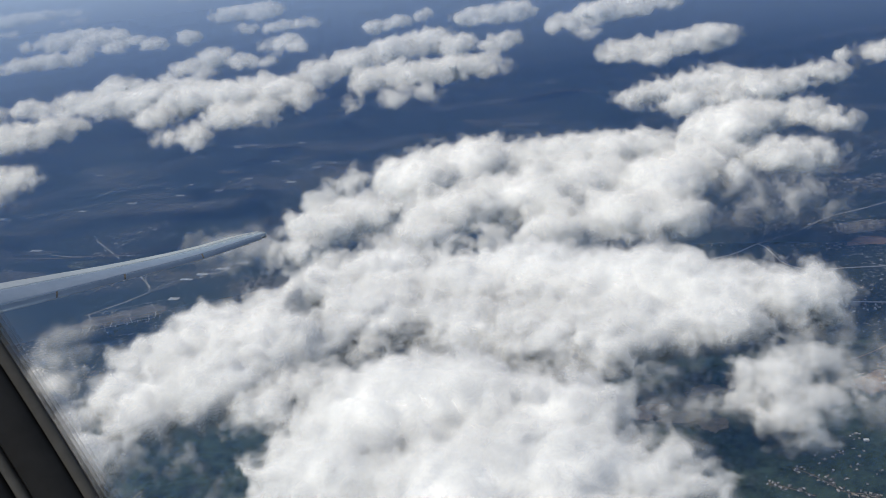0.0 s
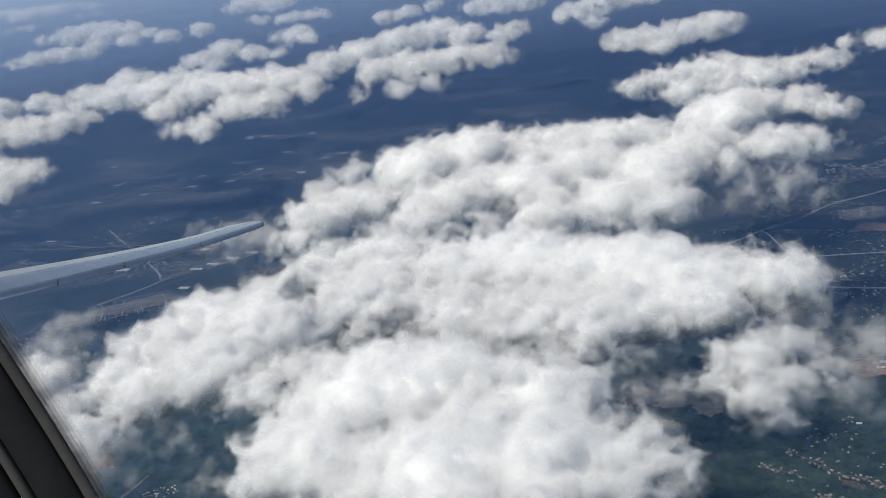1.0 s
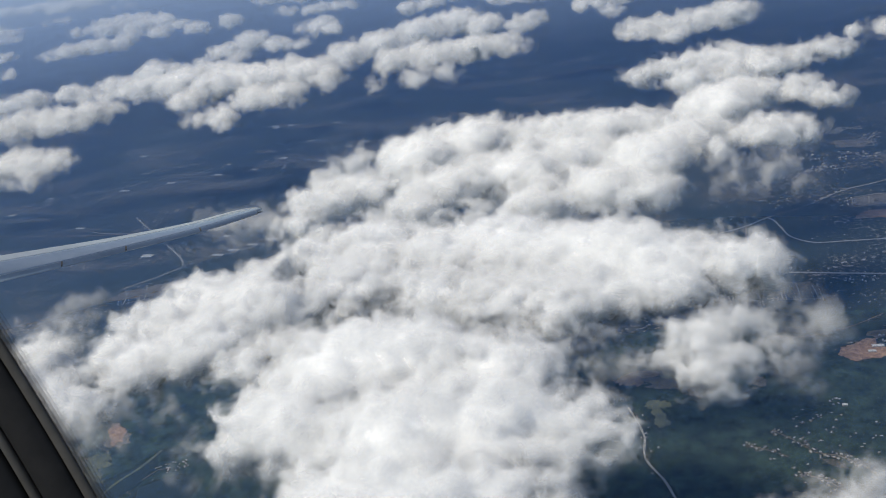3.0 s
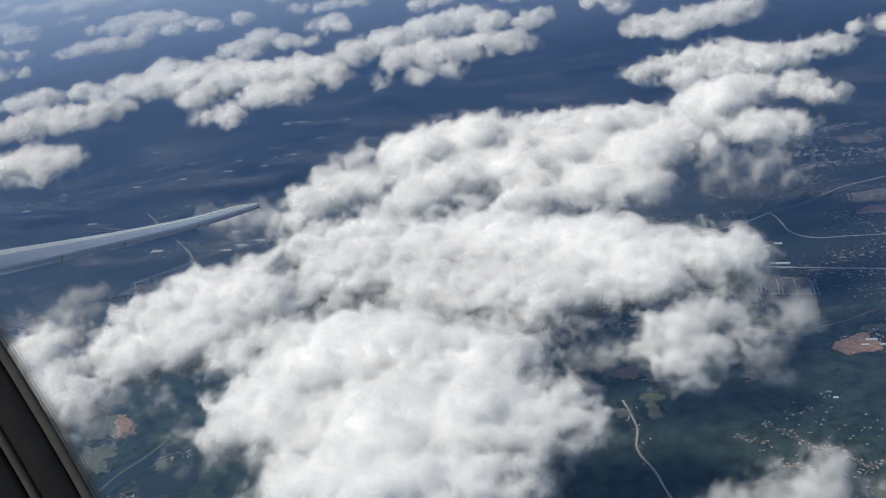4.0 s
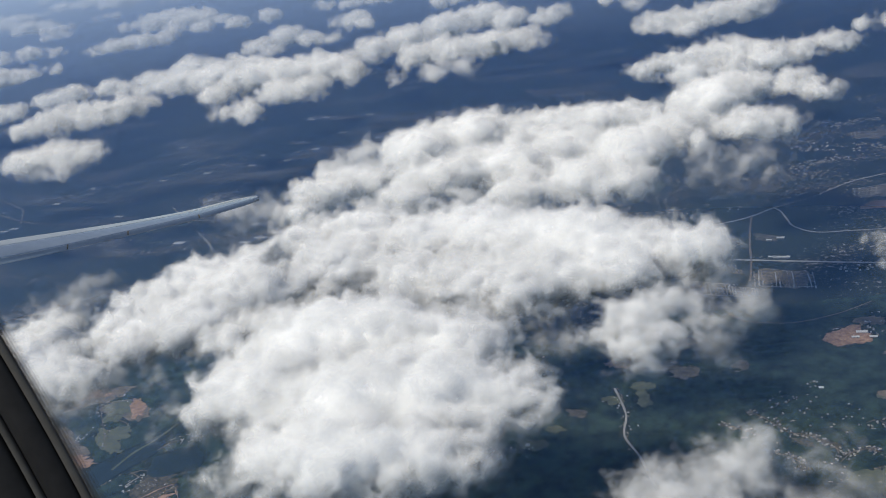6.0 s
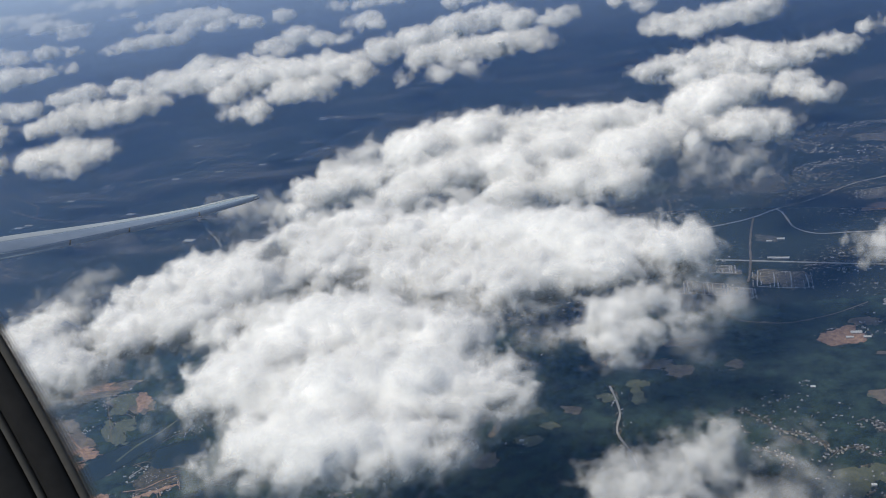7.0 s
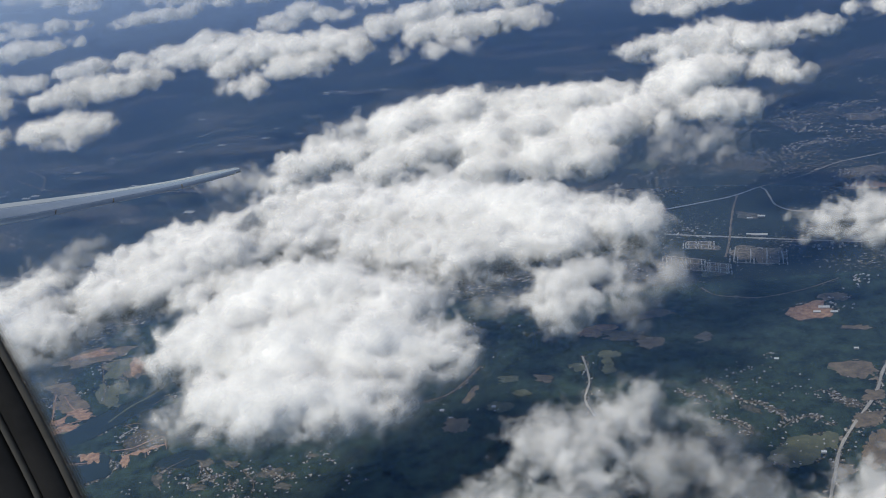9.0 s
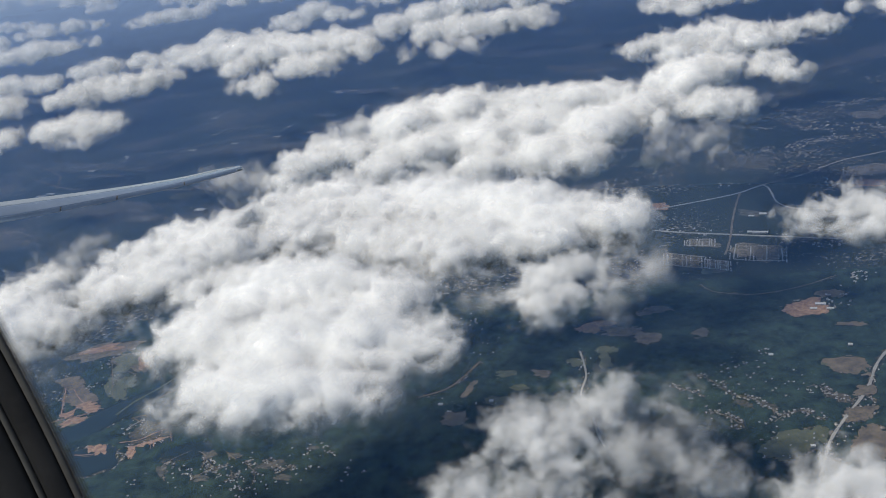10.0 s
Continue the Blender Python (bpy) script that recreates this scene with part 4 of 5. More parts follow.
warehouse((27.5, 180.2), 0.57, 0.27, -13)

# scattered far settlements, a short lane with roofs on both sides
far_land = random.Random(41)
for k in range(70):
    y = far_land.uniform(165, 430)
    x = far_land.uniform(-0.56, 0.42) * y
    turn, reach = far_land.gauss(-0.3, 0.5), far_land.uniform(2.0, 6.0) * (0.6 + y / 400)
    spots = []
    for _ in range(far_land.randrange(9, 26)):
        a, b = far_land.uniform(-1, 1) * reach, far_land.choice((-1, 1)) * abs(far_land.gauss(0.5, 0.5)) * (0.5 + y / 250)
        spots.append((x + a * math.cos(turn) - b * math.sin(turn), y + a * math.sin(turn) + b * math.cos(turn), turn + far_land.choice((0, 1.57)), far_land.uniform(0.14, 0.26) * (0.6 + y / 300)))
    house_stuff(spots)
    if k % 2 == 0:
        way = Vector((math.cos(turn), math.sin(turn)))
        mid = Vector((x, y))
        road(0.12 + y * 0.0008, far_land.choice((DIRT, CONCRETE)), [tuple(mid - way * reach * 1.2), tuple(mid + Vector((-way.y, way.x)) * far_land.uniform(-0.6, 0.6)), tuple(mid + way * reach * 1.2)])

# the woods: one uneven canopy with the clearings left open
crown = np.zeros(plan_x.shape, np.float32)
q = np.stack((plan_x.ravel(), plan_y.ravel(), np.zeros(plan_x.size)), 1)
crown += np.random.RandomState(3).uniform(0.04, 0.42, crown.shape)
crown += (0.12 * gradient_noise(q / 3.0 + 0.37)).reshape(crown.shape)
crown[open_land] = -0.12
for edge in (crown[0], crown[-1], crown[:, 0], crown[:, -1]):
    edge[:] = -0.1
jitter = np.random.RandomState(5).uniform(-0.16, 0.16, (plan_x.size, 2))
numbers = np.arange(plan_x.size).reshape(plan_x.shape)
tiles = np.stack((numbers[:-1, :-1], numbers[1:, :-1], numbers[1:, 1:], numbers[:-1, 1:]), -1).reshape(-1, 4)
above = (crown.ravel()[tiles] > 0).any(1)
tagged(mesh_object("woods", np.stack((plan_x.ravel() + jitter[:, 0], plan_y.ravel() + jitter[:, 1], crown.ravel()), 1), tiles[above], [FOREST], None, True),
       "dense dark green canopy of mixed woods", "woods", "", "stuff")

# sheets painted as haze: one under the clouds, one over the far ones
layer = flat_sheet("haze", painted_haze("painted_haze", HAZE, 0.985, HAZE_COLOURS), 1.5, (60, 150, 300, 700, 1600, 4600))
tagged(layer, "see-through sheet painted as faint blue haze over the land", "haze", "", "stuff")
layer = flat_sheet("haze", painted_haze("high_painted_haze", HIGH_HAZE, 0.1, HIGH_COLOURS), 48.0, (160, 300, 700, 1600, 4700), 96, False, 0)
tagged(layer, "see-through sheet painted as thin pale haze above the far clouds", "haze", "", "stuff")


# ---- clouds ----
CLOUD_LABEL = ["dense white cumulus cloud with rounded billowing tops", "white cumulus cloud with soft ragged edges",
               "loose white cloud with torn wispy edges", "thin translucent shred of white cloud"]
CLOUD_BASE = 33.0


def sample(grid, at):
    """Values of a grid at fractional places, blended between neighbours."""
    base = np.clip(np.floor(at).astype(int), 0, np.array(grid.shape) - 2)
    w = at - base
    value = 0
    for i in (0, 1):
        for j in (0, 1):
            for k in (0, 1):
                share = (w[:, 0] if i else 1 - w[:, 0]) * (w[:, 1] if j else 1 - w[:, 1]) * (w[:, 2] if k else 1 - w[:, 2])
                value = value + share * grid[base[:, 0] + i, base[:, 1] + j, base[:, 2] + k]
    return value


def cumulus(loose, puffs):
    """One cloud out of puffs (x, y, z, radius; a negative radius is a hole). loose: 0 dense to 3 a mere shred."""
    puffs = np.array(puffs)
    holes, puffs = puffs[puffs[:, 3] < 0], puffs[puffs[:, 3] > 0]
    far = np.hypot(puffs[:, 0].mean() - 15, puffs[:, 1].mean() + 12)
    if far > 90 and loose == 0:
        # smaller heads budding from the large ones
        pick = np.random.RandomState(len(puffs) * 7 + int(far))
        buds = []
        for x, y, z, rr in puffs:
            for _ in range(7):
                turn, out, high = pick.uniform(0, 6.283), pick.uniform(0.35, 0.95 if far > 110 else 0.72), pick.uniform(0.0, 1.0)
                buds.append((x + rr * out * math.cos(turn), y + rr * out * math.sin(turn), z + min(rr * 0.5, 4) * high * (1.15 - 0.5 * out) * (1.0 if far > 110 else 0.55), rr * pick.uniform(0.26, 0.46) * (1.0 if far > 110 else 0.85)))
        puffs = np.concatenate((puffs * (1, 1, 1, 0.94 if far > 110 else 0.86), buds))
    zone = 0 if far < 115 else 1 if far < 215 else 2
    h = max(0.38, far * 0.0040) * (1.0, 1.1, 1.15, 1.15)[loose]
    grow = GROW[zone] ** 0.3
    r = np.maximum(puffs[:, 3] * (1.0 if far < 110 else 1.06) * (0.97, 0.85, 0.85, 0.72)[loose] - ((0.5, 0.5, 0.35)[zone] if loose == 0 else 0), 0.45)
    rz = np.minimum(r * 0.52, 4.0)
    margin = 2.6 + 1.5 * grow
    lo = (puffs[:, :2] - r[:, None]).min(0) - margin
    hi = (puffs[:, :2] + r[:, None]).max(0) + margin
    zlo, zhi = CLOUD_BASE - 3.0 - grow, (puffs[:, 2] + rz).max() + margin
    axes = [np.arange(a, b, h, dtype=np.float32) for a, b in ((lo[0], hi[0]), (lo[1], hi[1]), (zlo, zhi))]
    X, Y, Z = np.meshgrid(*axes, indexing="ij")
    sharp = 0.95 if far < 110 else 1.5
    total = np.zeros(X.shape, np.float32)
    for (x, y, z, _), rr, v in zip(puffs, r, rz):
        q = np.sqrt(((X - x) / rr) ** 2 + ((Y - y) / rr) ** 2 + ((Z - z) / v) ** 2)
        total += np.exp(-np.clip((q - 1) * (rr * 0.4 + v * 0.6) * sharp, -12, 30))
    d = -np.log(total + 1e-13) / sharp
    d = np.maximum(d, (CLOUD_BASE - 0.4 - Z) * 0.8)
    for x, y, z, rr in holes:
        d = np.maximum(d, (-rr - np.hypot(X - x, Y - y)) * 0.9)
    near = (d > -5) & (d < 6)
    p = np.stack((X[near], Y[near], Z[near]), 1)
    size = min(1.0 + far / 260, 2.2)
    # stir the places a little, so that the lumps curl
    p = p + np.stack([0.5 * size * gradient_noise(p / (2.4 * size) + s) for s in (3.1, 17.7, 28.2)], 1)
    lumps = np.zeros(len(p), np.float32)
    for wave, high in ((9.0, 1.5), (4.6, 0.62), (2.3, 0.36), (1.2, 0.24), (0.7, 0.12)):
        if wave * size > 2.5 * h:
            lumps += high * size ** 0.7 * ((1.0, 0.9, 0.6) if wave > 4 else (1.0, 1.15, 1.4))[zone] * (np.abs(gradient_noise(p / (wave * size) + wave)) - 0.2) * 1.5
    thin = np.zeros(len(p), np.float32)
    for wave, high in ((3.6, 1.3), (1.6, 0.8), (0.8, 0.4)):
        if wave * size > 2.6 * h:
            thin += high * size ** 0.7 * gradient_noise(p / (wave * size) + 9.3)
    low = np.clip((CLOUD_BASE + 2.4 - p[:, 2]) / 3, 0, 1)
    torn = (0.3, 0.8, 1.3, 1.7)[loose]
    crisp = (1.0, 0.8, 0.6, 0.5)[loose]
    body = d.copy()
    body[near] += torn * thin - lumps * crisp + 0.25 * low * thin
    slope = np.gradient(d * 0.4 + body * 0.6)
    origin = np.array((axes[0][0], axes[1][0], axes[2][0]))
    ob = tagged(new("cloud"), CLOUD_LABEL[loose], "cloud", "cumulus clouds")
    ob.location = (puffs[:, 0].mean(), puffs[:, 1].mean(), CLOUD_BASE)
    shift = np.array(ob.location)
    within = (1.4, 1.8, 9.0, 9.0)[loose] * grow
    if loose < 2:
        v, q = surface_net(body + within, origin, h)
        if len(q):
            mesh_object("core", v - shift, q, [CORES[zone]], ob, True)
    # thin layers of droplets, one above the other, round the core
    verts, faces, depths, normals, start = [], [], [], [], 0
    step = 0.26 * GROW[zone]
    slant = (0.5, 0.9, 1.3)[zone]
    nx, ny = X.shape[:2]
    ix, iy = np.meshgrid(np.arange(nx), np.arange(ny), indexing="ij")
    number = np.arange(nx * ny).reshape(nx, ny)
    tiles = np.stack((number[:-1, :-1], number[1:, :-1], number[1:, 1:], number[:-1, 1:]), -1).reshape(-1, 4)
    wander = gradient_noise(np.stack((X[:, :, 0].ravel() / 3.1, Y[:, :, 0].ravel() / 3.1, np.full(nx * ny, 4.4)), 1))
    reach = 0.17 * EDGES[loose][1] * grow + 0.4 * EDGES[loose][2] * grow
    lean = slant * (Y[:, :, 0].ravel() - Y[0, 0, 0])
    for z in np.arange(zlo - lean.max(), zhi, step * math.hypot(1, slant)):
        level_at = (z + lean + 0.7 * step * wander - origin[2]) / h
        outside = (level_at < 0) | (level_at > X.shape[2] - 1.01)
        at = np.stack((ix.ravel(), iy.ravel(), np.clip(level_at, 0, X.shape[2] - 1.01)), 1)
        e = np.where(outside, -99, -sample(body, at))
        corner = e[tiles]
        keep = tiles[(corner.min(1) > -50) & (corner.max(1) > -reach) & (corner.min(1) < within + 0.35)]
        if not len(keep):
            continue
        used, faces_here = np.unique(keep, return_inverse=True)
        at = at[used]
        g = np.stack([sample(k, at) for k in slope], 1)
        g = g / (np.linalg.norm(g, axis=1, keepdims=True) + 1e-6) * (0.66, 0.58, 0.45)[zone] + (0, 0, (0.48, 0.58, 0.72)[zone])
        verts.append(origin + h * at - shift), faces.append(faces_here.reshape(-1, 4) + start), depths.append(e[used])
        normals.append(g / (np.linalg.norm(g, axis=1, keepdims=True) + 1e-6))
        start += len(used)
    veil = mesh_object("veil", np.concatenate(verts), np.concatenate(faces), [VEILS[loose, zone]], ob, True)
    veil.data.attributes.new("depth", "FLOAT", "POINT").data.foreach_set("value", np.concatenate(depths).astype(np.float32))
    veil.data.normals_split_custom_set_from_vertices(np.concatenate(normals))
    tagged(veil, "soft half-transparent edge of the cloud", "", "", "stuff")
    return ob


cumulus(0, [(-3.8, 74.2, 36.0, 8.0), (-10.0, 71.5, 36.0, 6.8), (4.9, 69.1, 36.0, 6.1), (-12.5, 63.8, 36.0, 5.6), (-3.4, 60.7, 36.0, 7.2), (4.5, 60.8, 36.0, 6.5), (10.3, 60.6, 36.0, 4.0), (-7.3, 53.4, 36.0, 4.2), (-0.6, 51.7, 36.0, 4.8), (5.0, 52.1, 36.0, 4.5), (-9.5, 52.1, 36.0, 1.7), (8.5, 49.9, 36.0, 1.8), (13.1, 57.9, 36.0, 1.9), (-3.4, 50.8, 36.0, 2.1), (3.0, 49.9, 36.0, 2.1), (-15.4, 81.1, 36.0, 3.4), (-19.0, 76.1, 36.0, 2.8), (-10.7, 86.3, 36.0, 2.7)])
cumulus(0, [(-17.1, 93.5, 36.0, 5.9), (-25.2, 93.3, 36.0, 6.0), (-29.0, 87.4, 36.0, 4.8), (-31.0, 81.5, 36.0, 2.3), (-12.8, 95.5, 36.0, 4.0), (-19.4, 88.2, 36.0, 5.7), (-23.9, 81.0, 36.0, 4.1), (-29.9, 75.7, 36.0, 1.4), (-17.3, 93.0, 36.0, -1.9), (-17.4, 95.2, 36.0, -1.9), (-17.6, 97.4, 36.0, -1.9), (-17.8, 99.6, 36.0, -1.9)])
cumulus(0, [(-15.7, 105.2, 36.0, 4.3), (-9.4, 105.8, 36.0, 5.5), (-0.6, 102.2, 36.0, 6.4), (7.2, 101.2, 36.0, 7.0), (13.2, 94.2, 36.0, 6.9), (19.2, 92.7, 36.0, 5.8), (24.5, 89.4, 36.0, 4.6), (28.4, 87.4, 36.0, 2.3), (6.6, 87.1, 36.0, 4.1), (14.9, 85.2, 36.0, 3.4), (-1.7, 89.9, 36.0, 3.8), (-10.1, 97.0, 36.0, 4.4), (20.4, 84.8, 36.0, 2.9), (3.2, 83.3, 36.0, 2.5), (10.2, 80.6, 36.0, 2.3), (-10.2, 91.9, 36.0, 2.9)])
cumulus(0, [(-14.9, 134.5, 35.5, 5.6), (-19.4, 129.6, 35.5, 4.6), (-7.9, 148.0, 35.5, 6.5), (-0.6, 152.8, 35.5, 6.6), (-3.6, 130.5, 35.5, 6.3), (6.9, 133.2, 35.5, 7.7), (15.6, 138.4, 35.5, 7.4), (17.6, 121.5, 35.5, 5.8), (24.4, 133.2, 35.5, 6.7), (23.9, 117.9, 35.5, 3.9), (32.0, 144.4, 35.5, 6.2), (39.0, 157.8, 35.5, 6.4), (44.8, 164.1, 35.5, 5.3), (42.4, 139.7, 35.5, 4.5), (46.7, 139.6, 35.5, 3.4), (21.5, 153.3, 35.5, 4.2), (27.3, 154.8, 35.5, 4.4), (3.0, 156.7, 35.5, 4.5), (9.3, 156.0, 35.5, 4.5), (15.4, 155.3, 35.5, 4.3), (28.7, 136.6, 35.5, 4.2), (33.5, 134.6, 35.5, 3.4), (-6.5, 122.3, 35.5, 4.3), (9.4, 119.9, 35.5, 4.2), (-21.6, 121.4, 35.5, 2.6)])
cumulus(1, [(21.9, 72.9, 35.8, 3.5), (22.3, 69.0, 35.8, 3.5), (21.9, 65.7, 35.8, 1.9), (23.8, 71.1, 35.8, 2.1)])
cumulus(3, [(26.6, 70.6, 35.5, 1.2), (28.5, 72.3, 35.5, 1.3), (30.5, 73.7, 35.5, 1.0), (26.8, 75.9, 35.5, 1.2), (24.1, 78.0, 35.5, 1.3), (32.2, 74.5, 35.5, 0.8), (26.4, 66.6, 35.5, 0.7), (18.8, 69.2, 35.5, 0.7)])
cumulus(0, [(-38.4, 75.8, 35.5, 4.0), (-41.6, 84.7, 35.5, 2.4), (-37.0, 69.7, 35.5, 3.6), (-33.6, 71.2, 35.5, 1.8), (-42.7, 78.1, 35.5, 3.4)])
cumulus(3, [(-32.0, 61.7, 35.5, 2.0), (-31.1, 64.8, 35.5, 1.7), (-30.2, 68.0, 35.5, 1.2), (-30.0, 56.8, 35.5, 1.6)])
cumulus(3, [(-29.1, 126.7, 35.0, 2.6), (-32.1, 125.6, 35.0, 2.0), (-24.3, 121.5, 35.0, 2.1), (-34.4, 125.4, 35.0, 1.3)])
cumulus(3, [(-45.1, 96.9, 35.0, 2.3), (-47.1, 94.5, 35.0, 1.9), (-42.0, 95.2, 35.0, 1.9)])
cumulus(2, [(27.9, 51.5, 35.0, 0.6), (28.2, 49.3, 35.0, 0.7), (27.6, 47.0, 35.0, 0.7), (26.2, 45.1, 35.0, 0.6), (23.6, 45.2, 35.0, 0.8), (20.2, 43.8, 35.0, 0.8), (21.9, 44.2, 35.0, 0.9), (23.7, 43.1, 35.0, 0.7), (21.4, 42.5, 35.0, 0.7)])
cumulus(2, [(16.5, 37.8, 35.0, 0.8), (18.1, 36.6, 35.0, 0.7), (22.6, 38.0, 35.0, 0.7), (24.0, 37.4, 35.0, 0.7), (26.2, 36.1, 35.0, 0.6), (21.0, 35.7, 35.0, 0.6)])
cumulus(3, [(29.8, 43.0, 35.0, 0.9), (30.8, 41.4, 35.0, 0.9), (31.3, 38.5, 35.0, 1.0), (29.3, 37.4, 35.0, 0.9), (33.0, 37.3, 35.0, 0.7), (32.4, 48.6, 35.0, 0.7), (30.7, 44.1, 35.0, 0.7), (27.8, 42.0, 35.0, 0.9), (34.1, 39.7, 35.0, 0.6)])
cumulus(1, [(50.1, 86.1, 35.5, 1.8), (52.7, 87.3, 35.5, 2.4), (55.8, 88.3, 35.5, 2.5), (56.3, 82.8, 35.5, 2.3), (52.8, 81.9, 35.5, 1.8), (58.7, 85.7, 35.5, 2.6)])
cumulus(1, [(43.1, 35.9, 35.5, 2.1), (40.9, 34.2, 35.5, 1.5), (44.8, 34.9, 35.5, 2.0), (42.8, 32.6, 35.5, 2.1), (45.9, 33.1, 35.5, 2.2)])
cumulus(0, [(34.1, 197.6, 34.5, 4.7), (41.3, 200.7, 34.5, 5.8), (49.7, 203.2, 34.5, 6.4), (55.8, 195.1, 34.5, 5.2), (63.9, 197.4, 34.5, 3.5), (71.1, 200.4, 34.5, 3.1), (41.1, 187.2, 34.5, 4.0), (49.5, 187.9, 34.5, 3.6)])
cumulus(0, [(56.6, 168.3, 34.5, 3.3), (57.9, 160.7, 34.5, 2.7), (54.3, 166.0, 34.5, 2.2)])
cumulus(0, [(-45.9, 255.6, 34.5, 8.8), (-54.6, 253.6, 34.5, 8.8), (-66.5, 257.7, 34.5, 9.0), (-82.5, 268.6, 34.5, 9.0), (-93.8, 267.9, 34.5, 7.5), (-101.7, 271.5, 34.5, 5.8), (-38.1, 246.0, 34.5, 4.4), (-53.6, 230.7, 34.5, 5.3), (-46.4, 229.5, 34.5, 5.5), (-78.5, 283.6, 34.5, 6.8), (-96.9, 292.3, 34.5, 6.3), (-71.6, 238.5, 34.5, 5.1)])
cumulus(0, [(-61.0, 218.7, 33.5, 3.8), (-63.6, 215.9, 33.5, 2.4), (-56.3, 213.6, 33.5, 2.4)])
cumulus(0, [(-96.1, 239.8, 34.0, 5.8), (-101.0, 233.4, 34.0, 6.3), (-109.9, 233.2, 34.0, 6.1), (-114.8, 227.9, 34.0, 5.7), (-118.0, 225.4, 34.0, 4.5)])
cumulus(0, [(-89.3, 188.3, 34.0, 5.8), (-92.9, 184.2, 34.0, 5.7), (-84.4, 186.9, 34.0, 3.5), (-95.7, 182.4, 34.0, 4.7), (-84.9, 173.6, 34.0, 3.5)])
cumulus(0, [(-37.6, 281.2, 34.5, 6.6), (-29.2, 293.0, 34.5, 7.8), (-18.7, 309.2, 34.5, 8.2), (-8.8, 323.0, 34.5, 8.2), (0.6, 309.4, 34.5, 6.0), (-13.1, 259.4, 34.5, 6.3), (-2.7, 262.1, 34.5, 7.0), (4.0, 264.1, 34.5, 4.9), (-22.1, 259.3, 34.5, 5.5)])
cumulus(2, [(-15.8, 239.0, 34.0, 3.4), (-24.0, 237.2, 34.0, 2.5), (9.2, 259.0, 34.0, 3.6), (-8.6, 236.9, 34.0, 2.8)])
cumulus(0, [(12.7, 307.4, 34.0, 4.6), (10.1, 306.1, 34.0, 3.2)])
cumulus(0, [(41.7, 263.7, 34.0, 5.2), (49.7, 264.4, 34.0, 5.6), (58.5, 269.1, 34.0, 6.0), (66.4, 272.5, 34.0, 5.4), (46.8, 248.4, 34.0, 3.2), (38.4, 260.5, 34.0, 3.0)])
cumulus(0, [(34.8, 334.0, 34.0, 6.7), (46.3, 351.8, 34.0, 8.2), (59.4, 362.3, 34.0, 8.9), (72.2, 367.9, 34.0, 8.3), (38.4, 307.1, 34.0, 3.8)])
cumulus(0, [(-119.1, 276.1, 34.0, 5.6), (-126.3, 270.9, 34.0, 5.6), (-133.5, 269.8, 34.0, 4.2), (-111.1, 273.5, 34.0, 3.4)])
cumulus(0, [(-80.2, 343.3, 34.0, 6.5), (-86.5, 328.7, 34.0, 5.5), (-67.1, 329.3, 34.0, 4.3), (-60.1, 328.2, 34.0, 2.7), (-77.0, 310.7, 34.0, 4.1)])
cumulus(0, [(-111.9, 432.8, 34.0, 5.6), (-124.1, 426.9, 34.0, 5.6), (-141.3, 432.9, 34.0, 5.7), (-154.1, 432.8, 34.0, 4.7), (-141.0, 456.8, 34.0, 3.8)])
cumulus(0, [(-156.1, 397.7, 34.0, 6.8), (-167.1, 395.3, 34.0, 5.4), (-148.5, 403.2, 34.0, 4.9), (-171.7, 389.2, 34.0, 3.4)])
cumulus(0, [(-61.6, 374.7, 34.0, 6.1), (-68.8, 372.4, 34.0, 3.0), (-54.0, 360.8, 34.0, 3.8)])
cumulus(0, [(-88.4, 446.8, 34.0, 4.7), (-74.2, 438.9, 34.0, 5.6), (-62.1, 441.6, 34.0, 5.1)])
cumulus(0, [(-22.9, 404.7, 34.0, 4.9), (-12.1, 418.8, 34.0, 5.1), (-31.2, 397.3, 34.0, 3.1), (11.5, 387.4, 34.0, 7.3), (22.3, 392.1, 34.0, 8.2), (3.1, 386.6, 34.0, 4.3)])
cumulus(0, [(-214.4, 413.9, 34.0, 6.1), (-228.3, 413.4, 34.0, 5.6), (-200.1, 407.9, 34.0, 3.8)])
cumulus(0, [(-188.9, 335.2, 34.0, 7.0), (-180.4, 341.2, 34.0, 5.6), (-193.5, 327.1, 34.0, 5.5), (-169.0, 344.3, 34.0, 3.2)])
cumulus(0, [(-146.3, 259.7, 34.0, 5.6), (-152.6, 257.5, 34.0, 4.8), (-138.2, 258.6, 34.0, 3.3)])
cumulus(0, [(-130.4, 220.9, 34.0, 5.5), (-138.2, 221.2, 34.0, 5.0)])
cumulus(0, [(-107.4, 181.7, 34.0, 3.6), (-112.9, 181.4, 34.0, 3.6)])
cumulus(0, [(88.9, 223.9, 34.5, 2.7), (89.2, 217.3, 34.5, 2.9), (81.2, 221.2, 34.5, 1.3)])
cumulus(1, [(-7.7, 96.9, 34.8, 3.2), (-2.4, 91.0, 34.8, 3.2), (2.7, 88.0, 34.8, 2.9), (7.2, 87.8, 34.8, 2.5), (11.1, 86.0, 34.8, 2.0), (14.2, 86.9, 34.8, 2.1), (17.3, 87.9, 34.8, 2.5), (21.0, 88.7, 34.8, 2.1), (-11.2, 102.9, 34.8, 3.1), (-14.7, 101.8, 34.8, 2.2), (-8.7, 105.5, 34.8, 3.3), (-2.1, 97.4, 34.8, 3.1), (3.7, 95.9, 34.8, 3.0), (10.8, 91.3, 34.8, 2.6)])
cumulus(3, [(30.0, 86.8, 35.5, 0.9), (28.5, 81.6, 35.5, 0.9), (26.7, 80.4, 35.5, 0.8)])
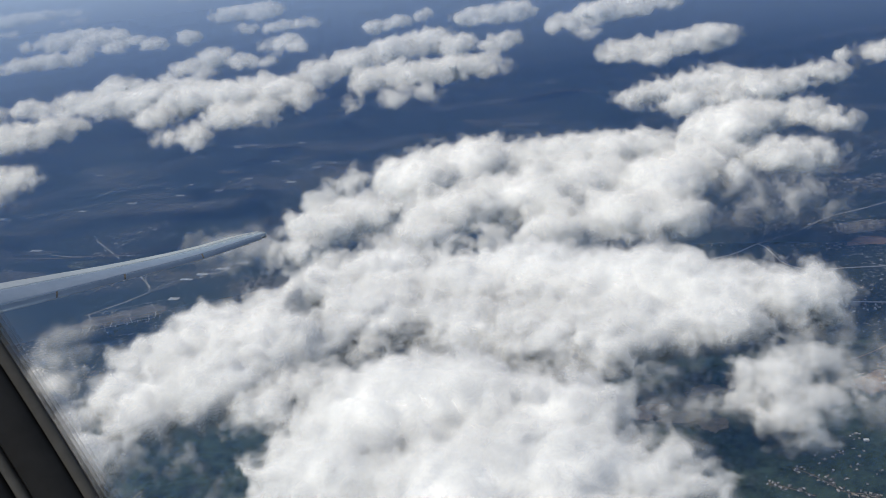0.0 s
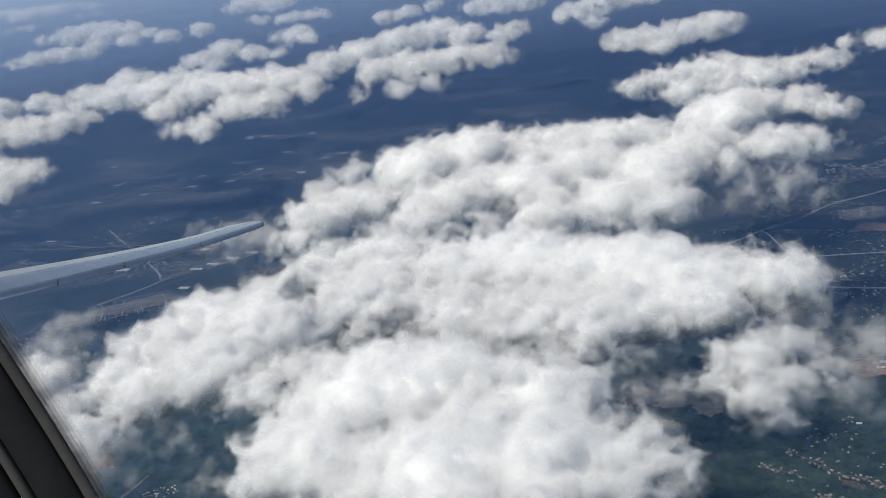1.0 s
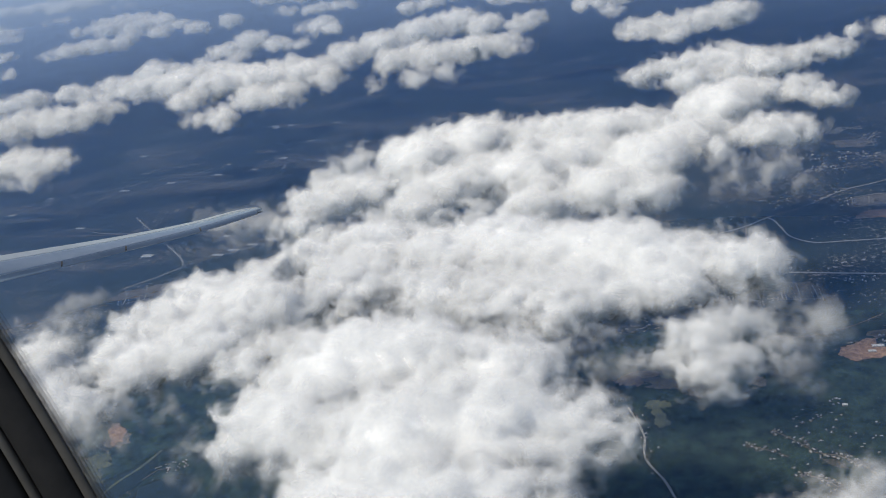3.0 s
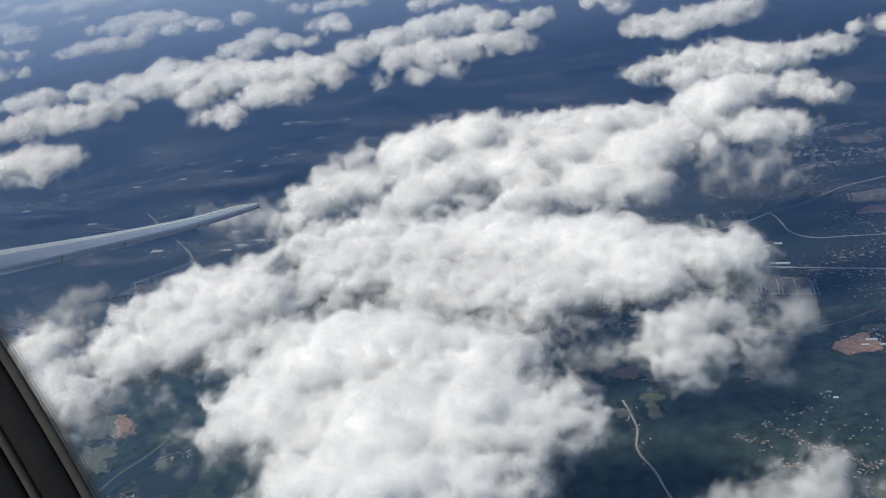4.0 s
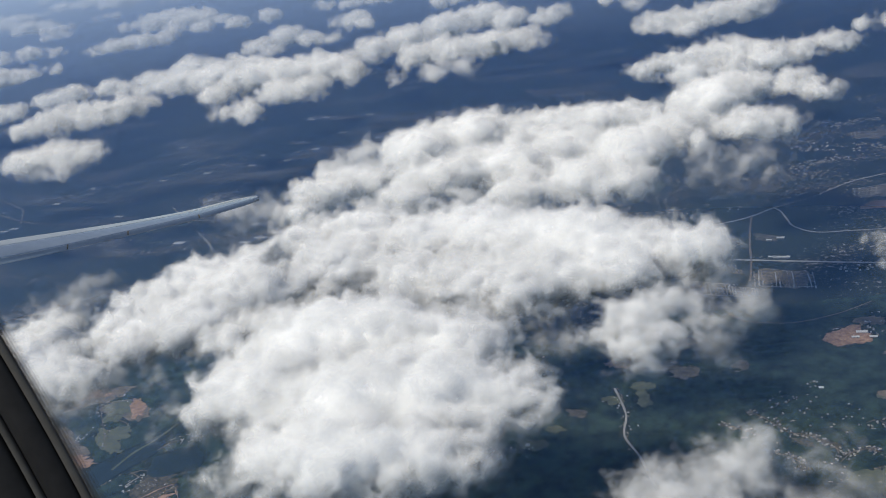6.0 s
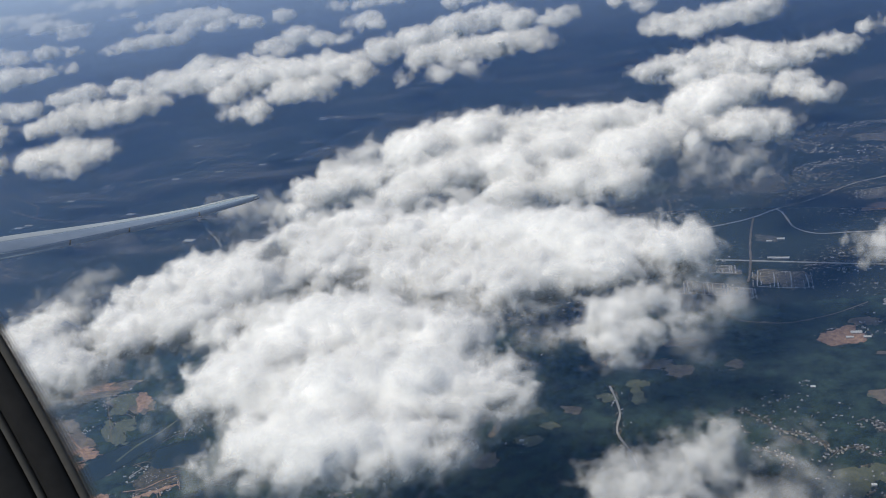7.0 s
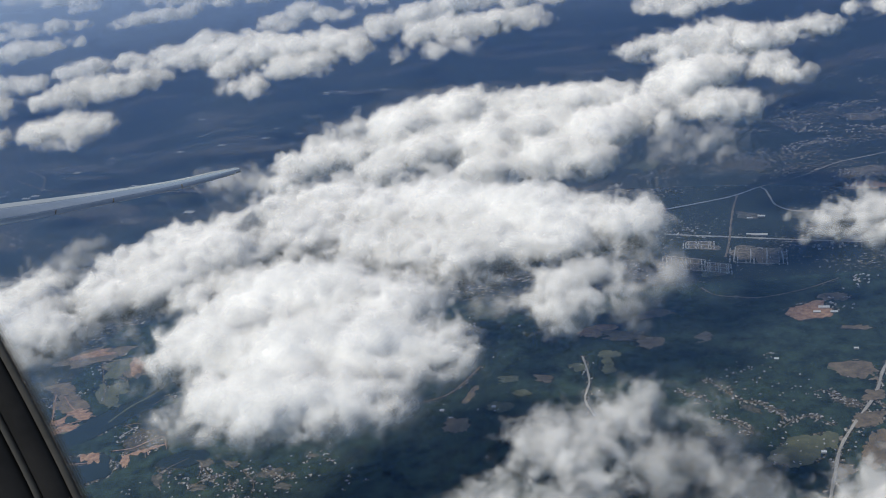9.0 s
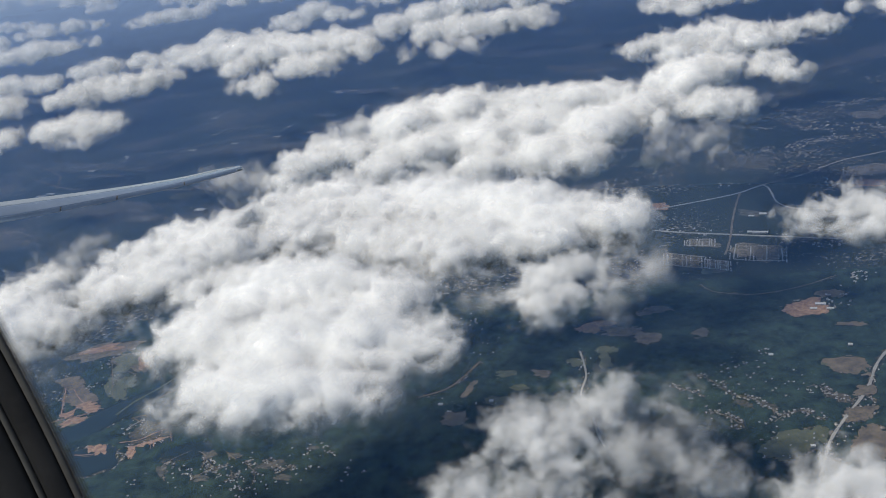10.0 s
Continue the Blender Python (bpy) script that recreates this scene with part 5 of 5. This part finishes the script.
cumulus(3, [(-32.3, 80.4, 35.5, 1.1), (-31.0, 76.1, 35.5, 0.9), (-28.0, 73.7, 35.5, 0.8), (-33.6, 79.8, 35.5, 0.6)])
cumulus(3, [(16.4, 69.3, 35.0, 0.5), (13.3, 73.4, 35.0, 0.6), (14.4, 76.9, 35.0, 0.7)])
cumulus(3, [(41.3, 126.9, 34.5, 2.9), (36.2, 122.7, 34.5, 2.3), (41.6, 116.5, 34.5, 1.5), (35.0, 131.0, 34.5, 2.3)])
cumulus(3, [(-11.2, 51.9, 34.5, 1.2), (-4.7, 50.6, 34.5, 1.0), (1.7, 50.0, 34.5, 1.0), (6.8, 49.9, 34.5, 0.9), (-20.7, 64.7, 34.5, 0.7), (-25.1, 72.1, 34.5, 0.8)])
cumulus(2, [(-11.9, 160.1, 35.0, 3.8), (-17.0, 154.4, 35.0, 3.2), (-20.4, 149.1, 35.0, 2.4), (-6.5, 164.6, 35.0, 3.5), (-22.7, 142.9, 35.0, 1.8)])
cumulus(1, [(-18.2, 116.5, 34.8, 2.4), (-12.0, 118.3, 34.8, 2.8), (-5.5, 118.8, 34.8, 2.8), (0.9, 119.2, 34.8, 2.8), (7.5, 117.8, 34.8, 2.5), (-22.8, 115.5, 34.8, 1.8)])
cumulus(3, [(-31.6, 79.5, 35.2, 1.3), (-31.0, 76.5, 35.2, 1.1), (-30.2, 73.5, 35.2, 1.0), (-29.4, 70.5, 35.2, 0.8)])

# small clouds far off toward the horizon
far_rnd = random.Random(23)
for k in range(34):
    y = far_rnd.uniform(470, 1050)
    x = far_rnd.uniform(-0.62, 0.06) * y
    spread = far_rnd.uniform(5, 13)
    cumulus(0, [(x + far_rnd.uniform(-1, 1) * spread * 1.6, y + far_rnd.uniform(-1, 1) * spread, 34.0, spread * far_rnd.uniform(0.5, 0.9)) for _ in range(5)])
for k in range(42):
    y = far_rnd.uniform(330, 760)
    x = far_rnd.uniform(-0.72, -0.32) * y
    spread = far_rnd.uniform(3, 6.5)
    cumulus(0, [(x + (j - 1.5) * spread * 1.1, y + far_rnd.uniform(-1, 1) * spread * 0.7, 34.0, spread * far_rnd.uniform(0.5, 0.85)) for j in range(4)])
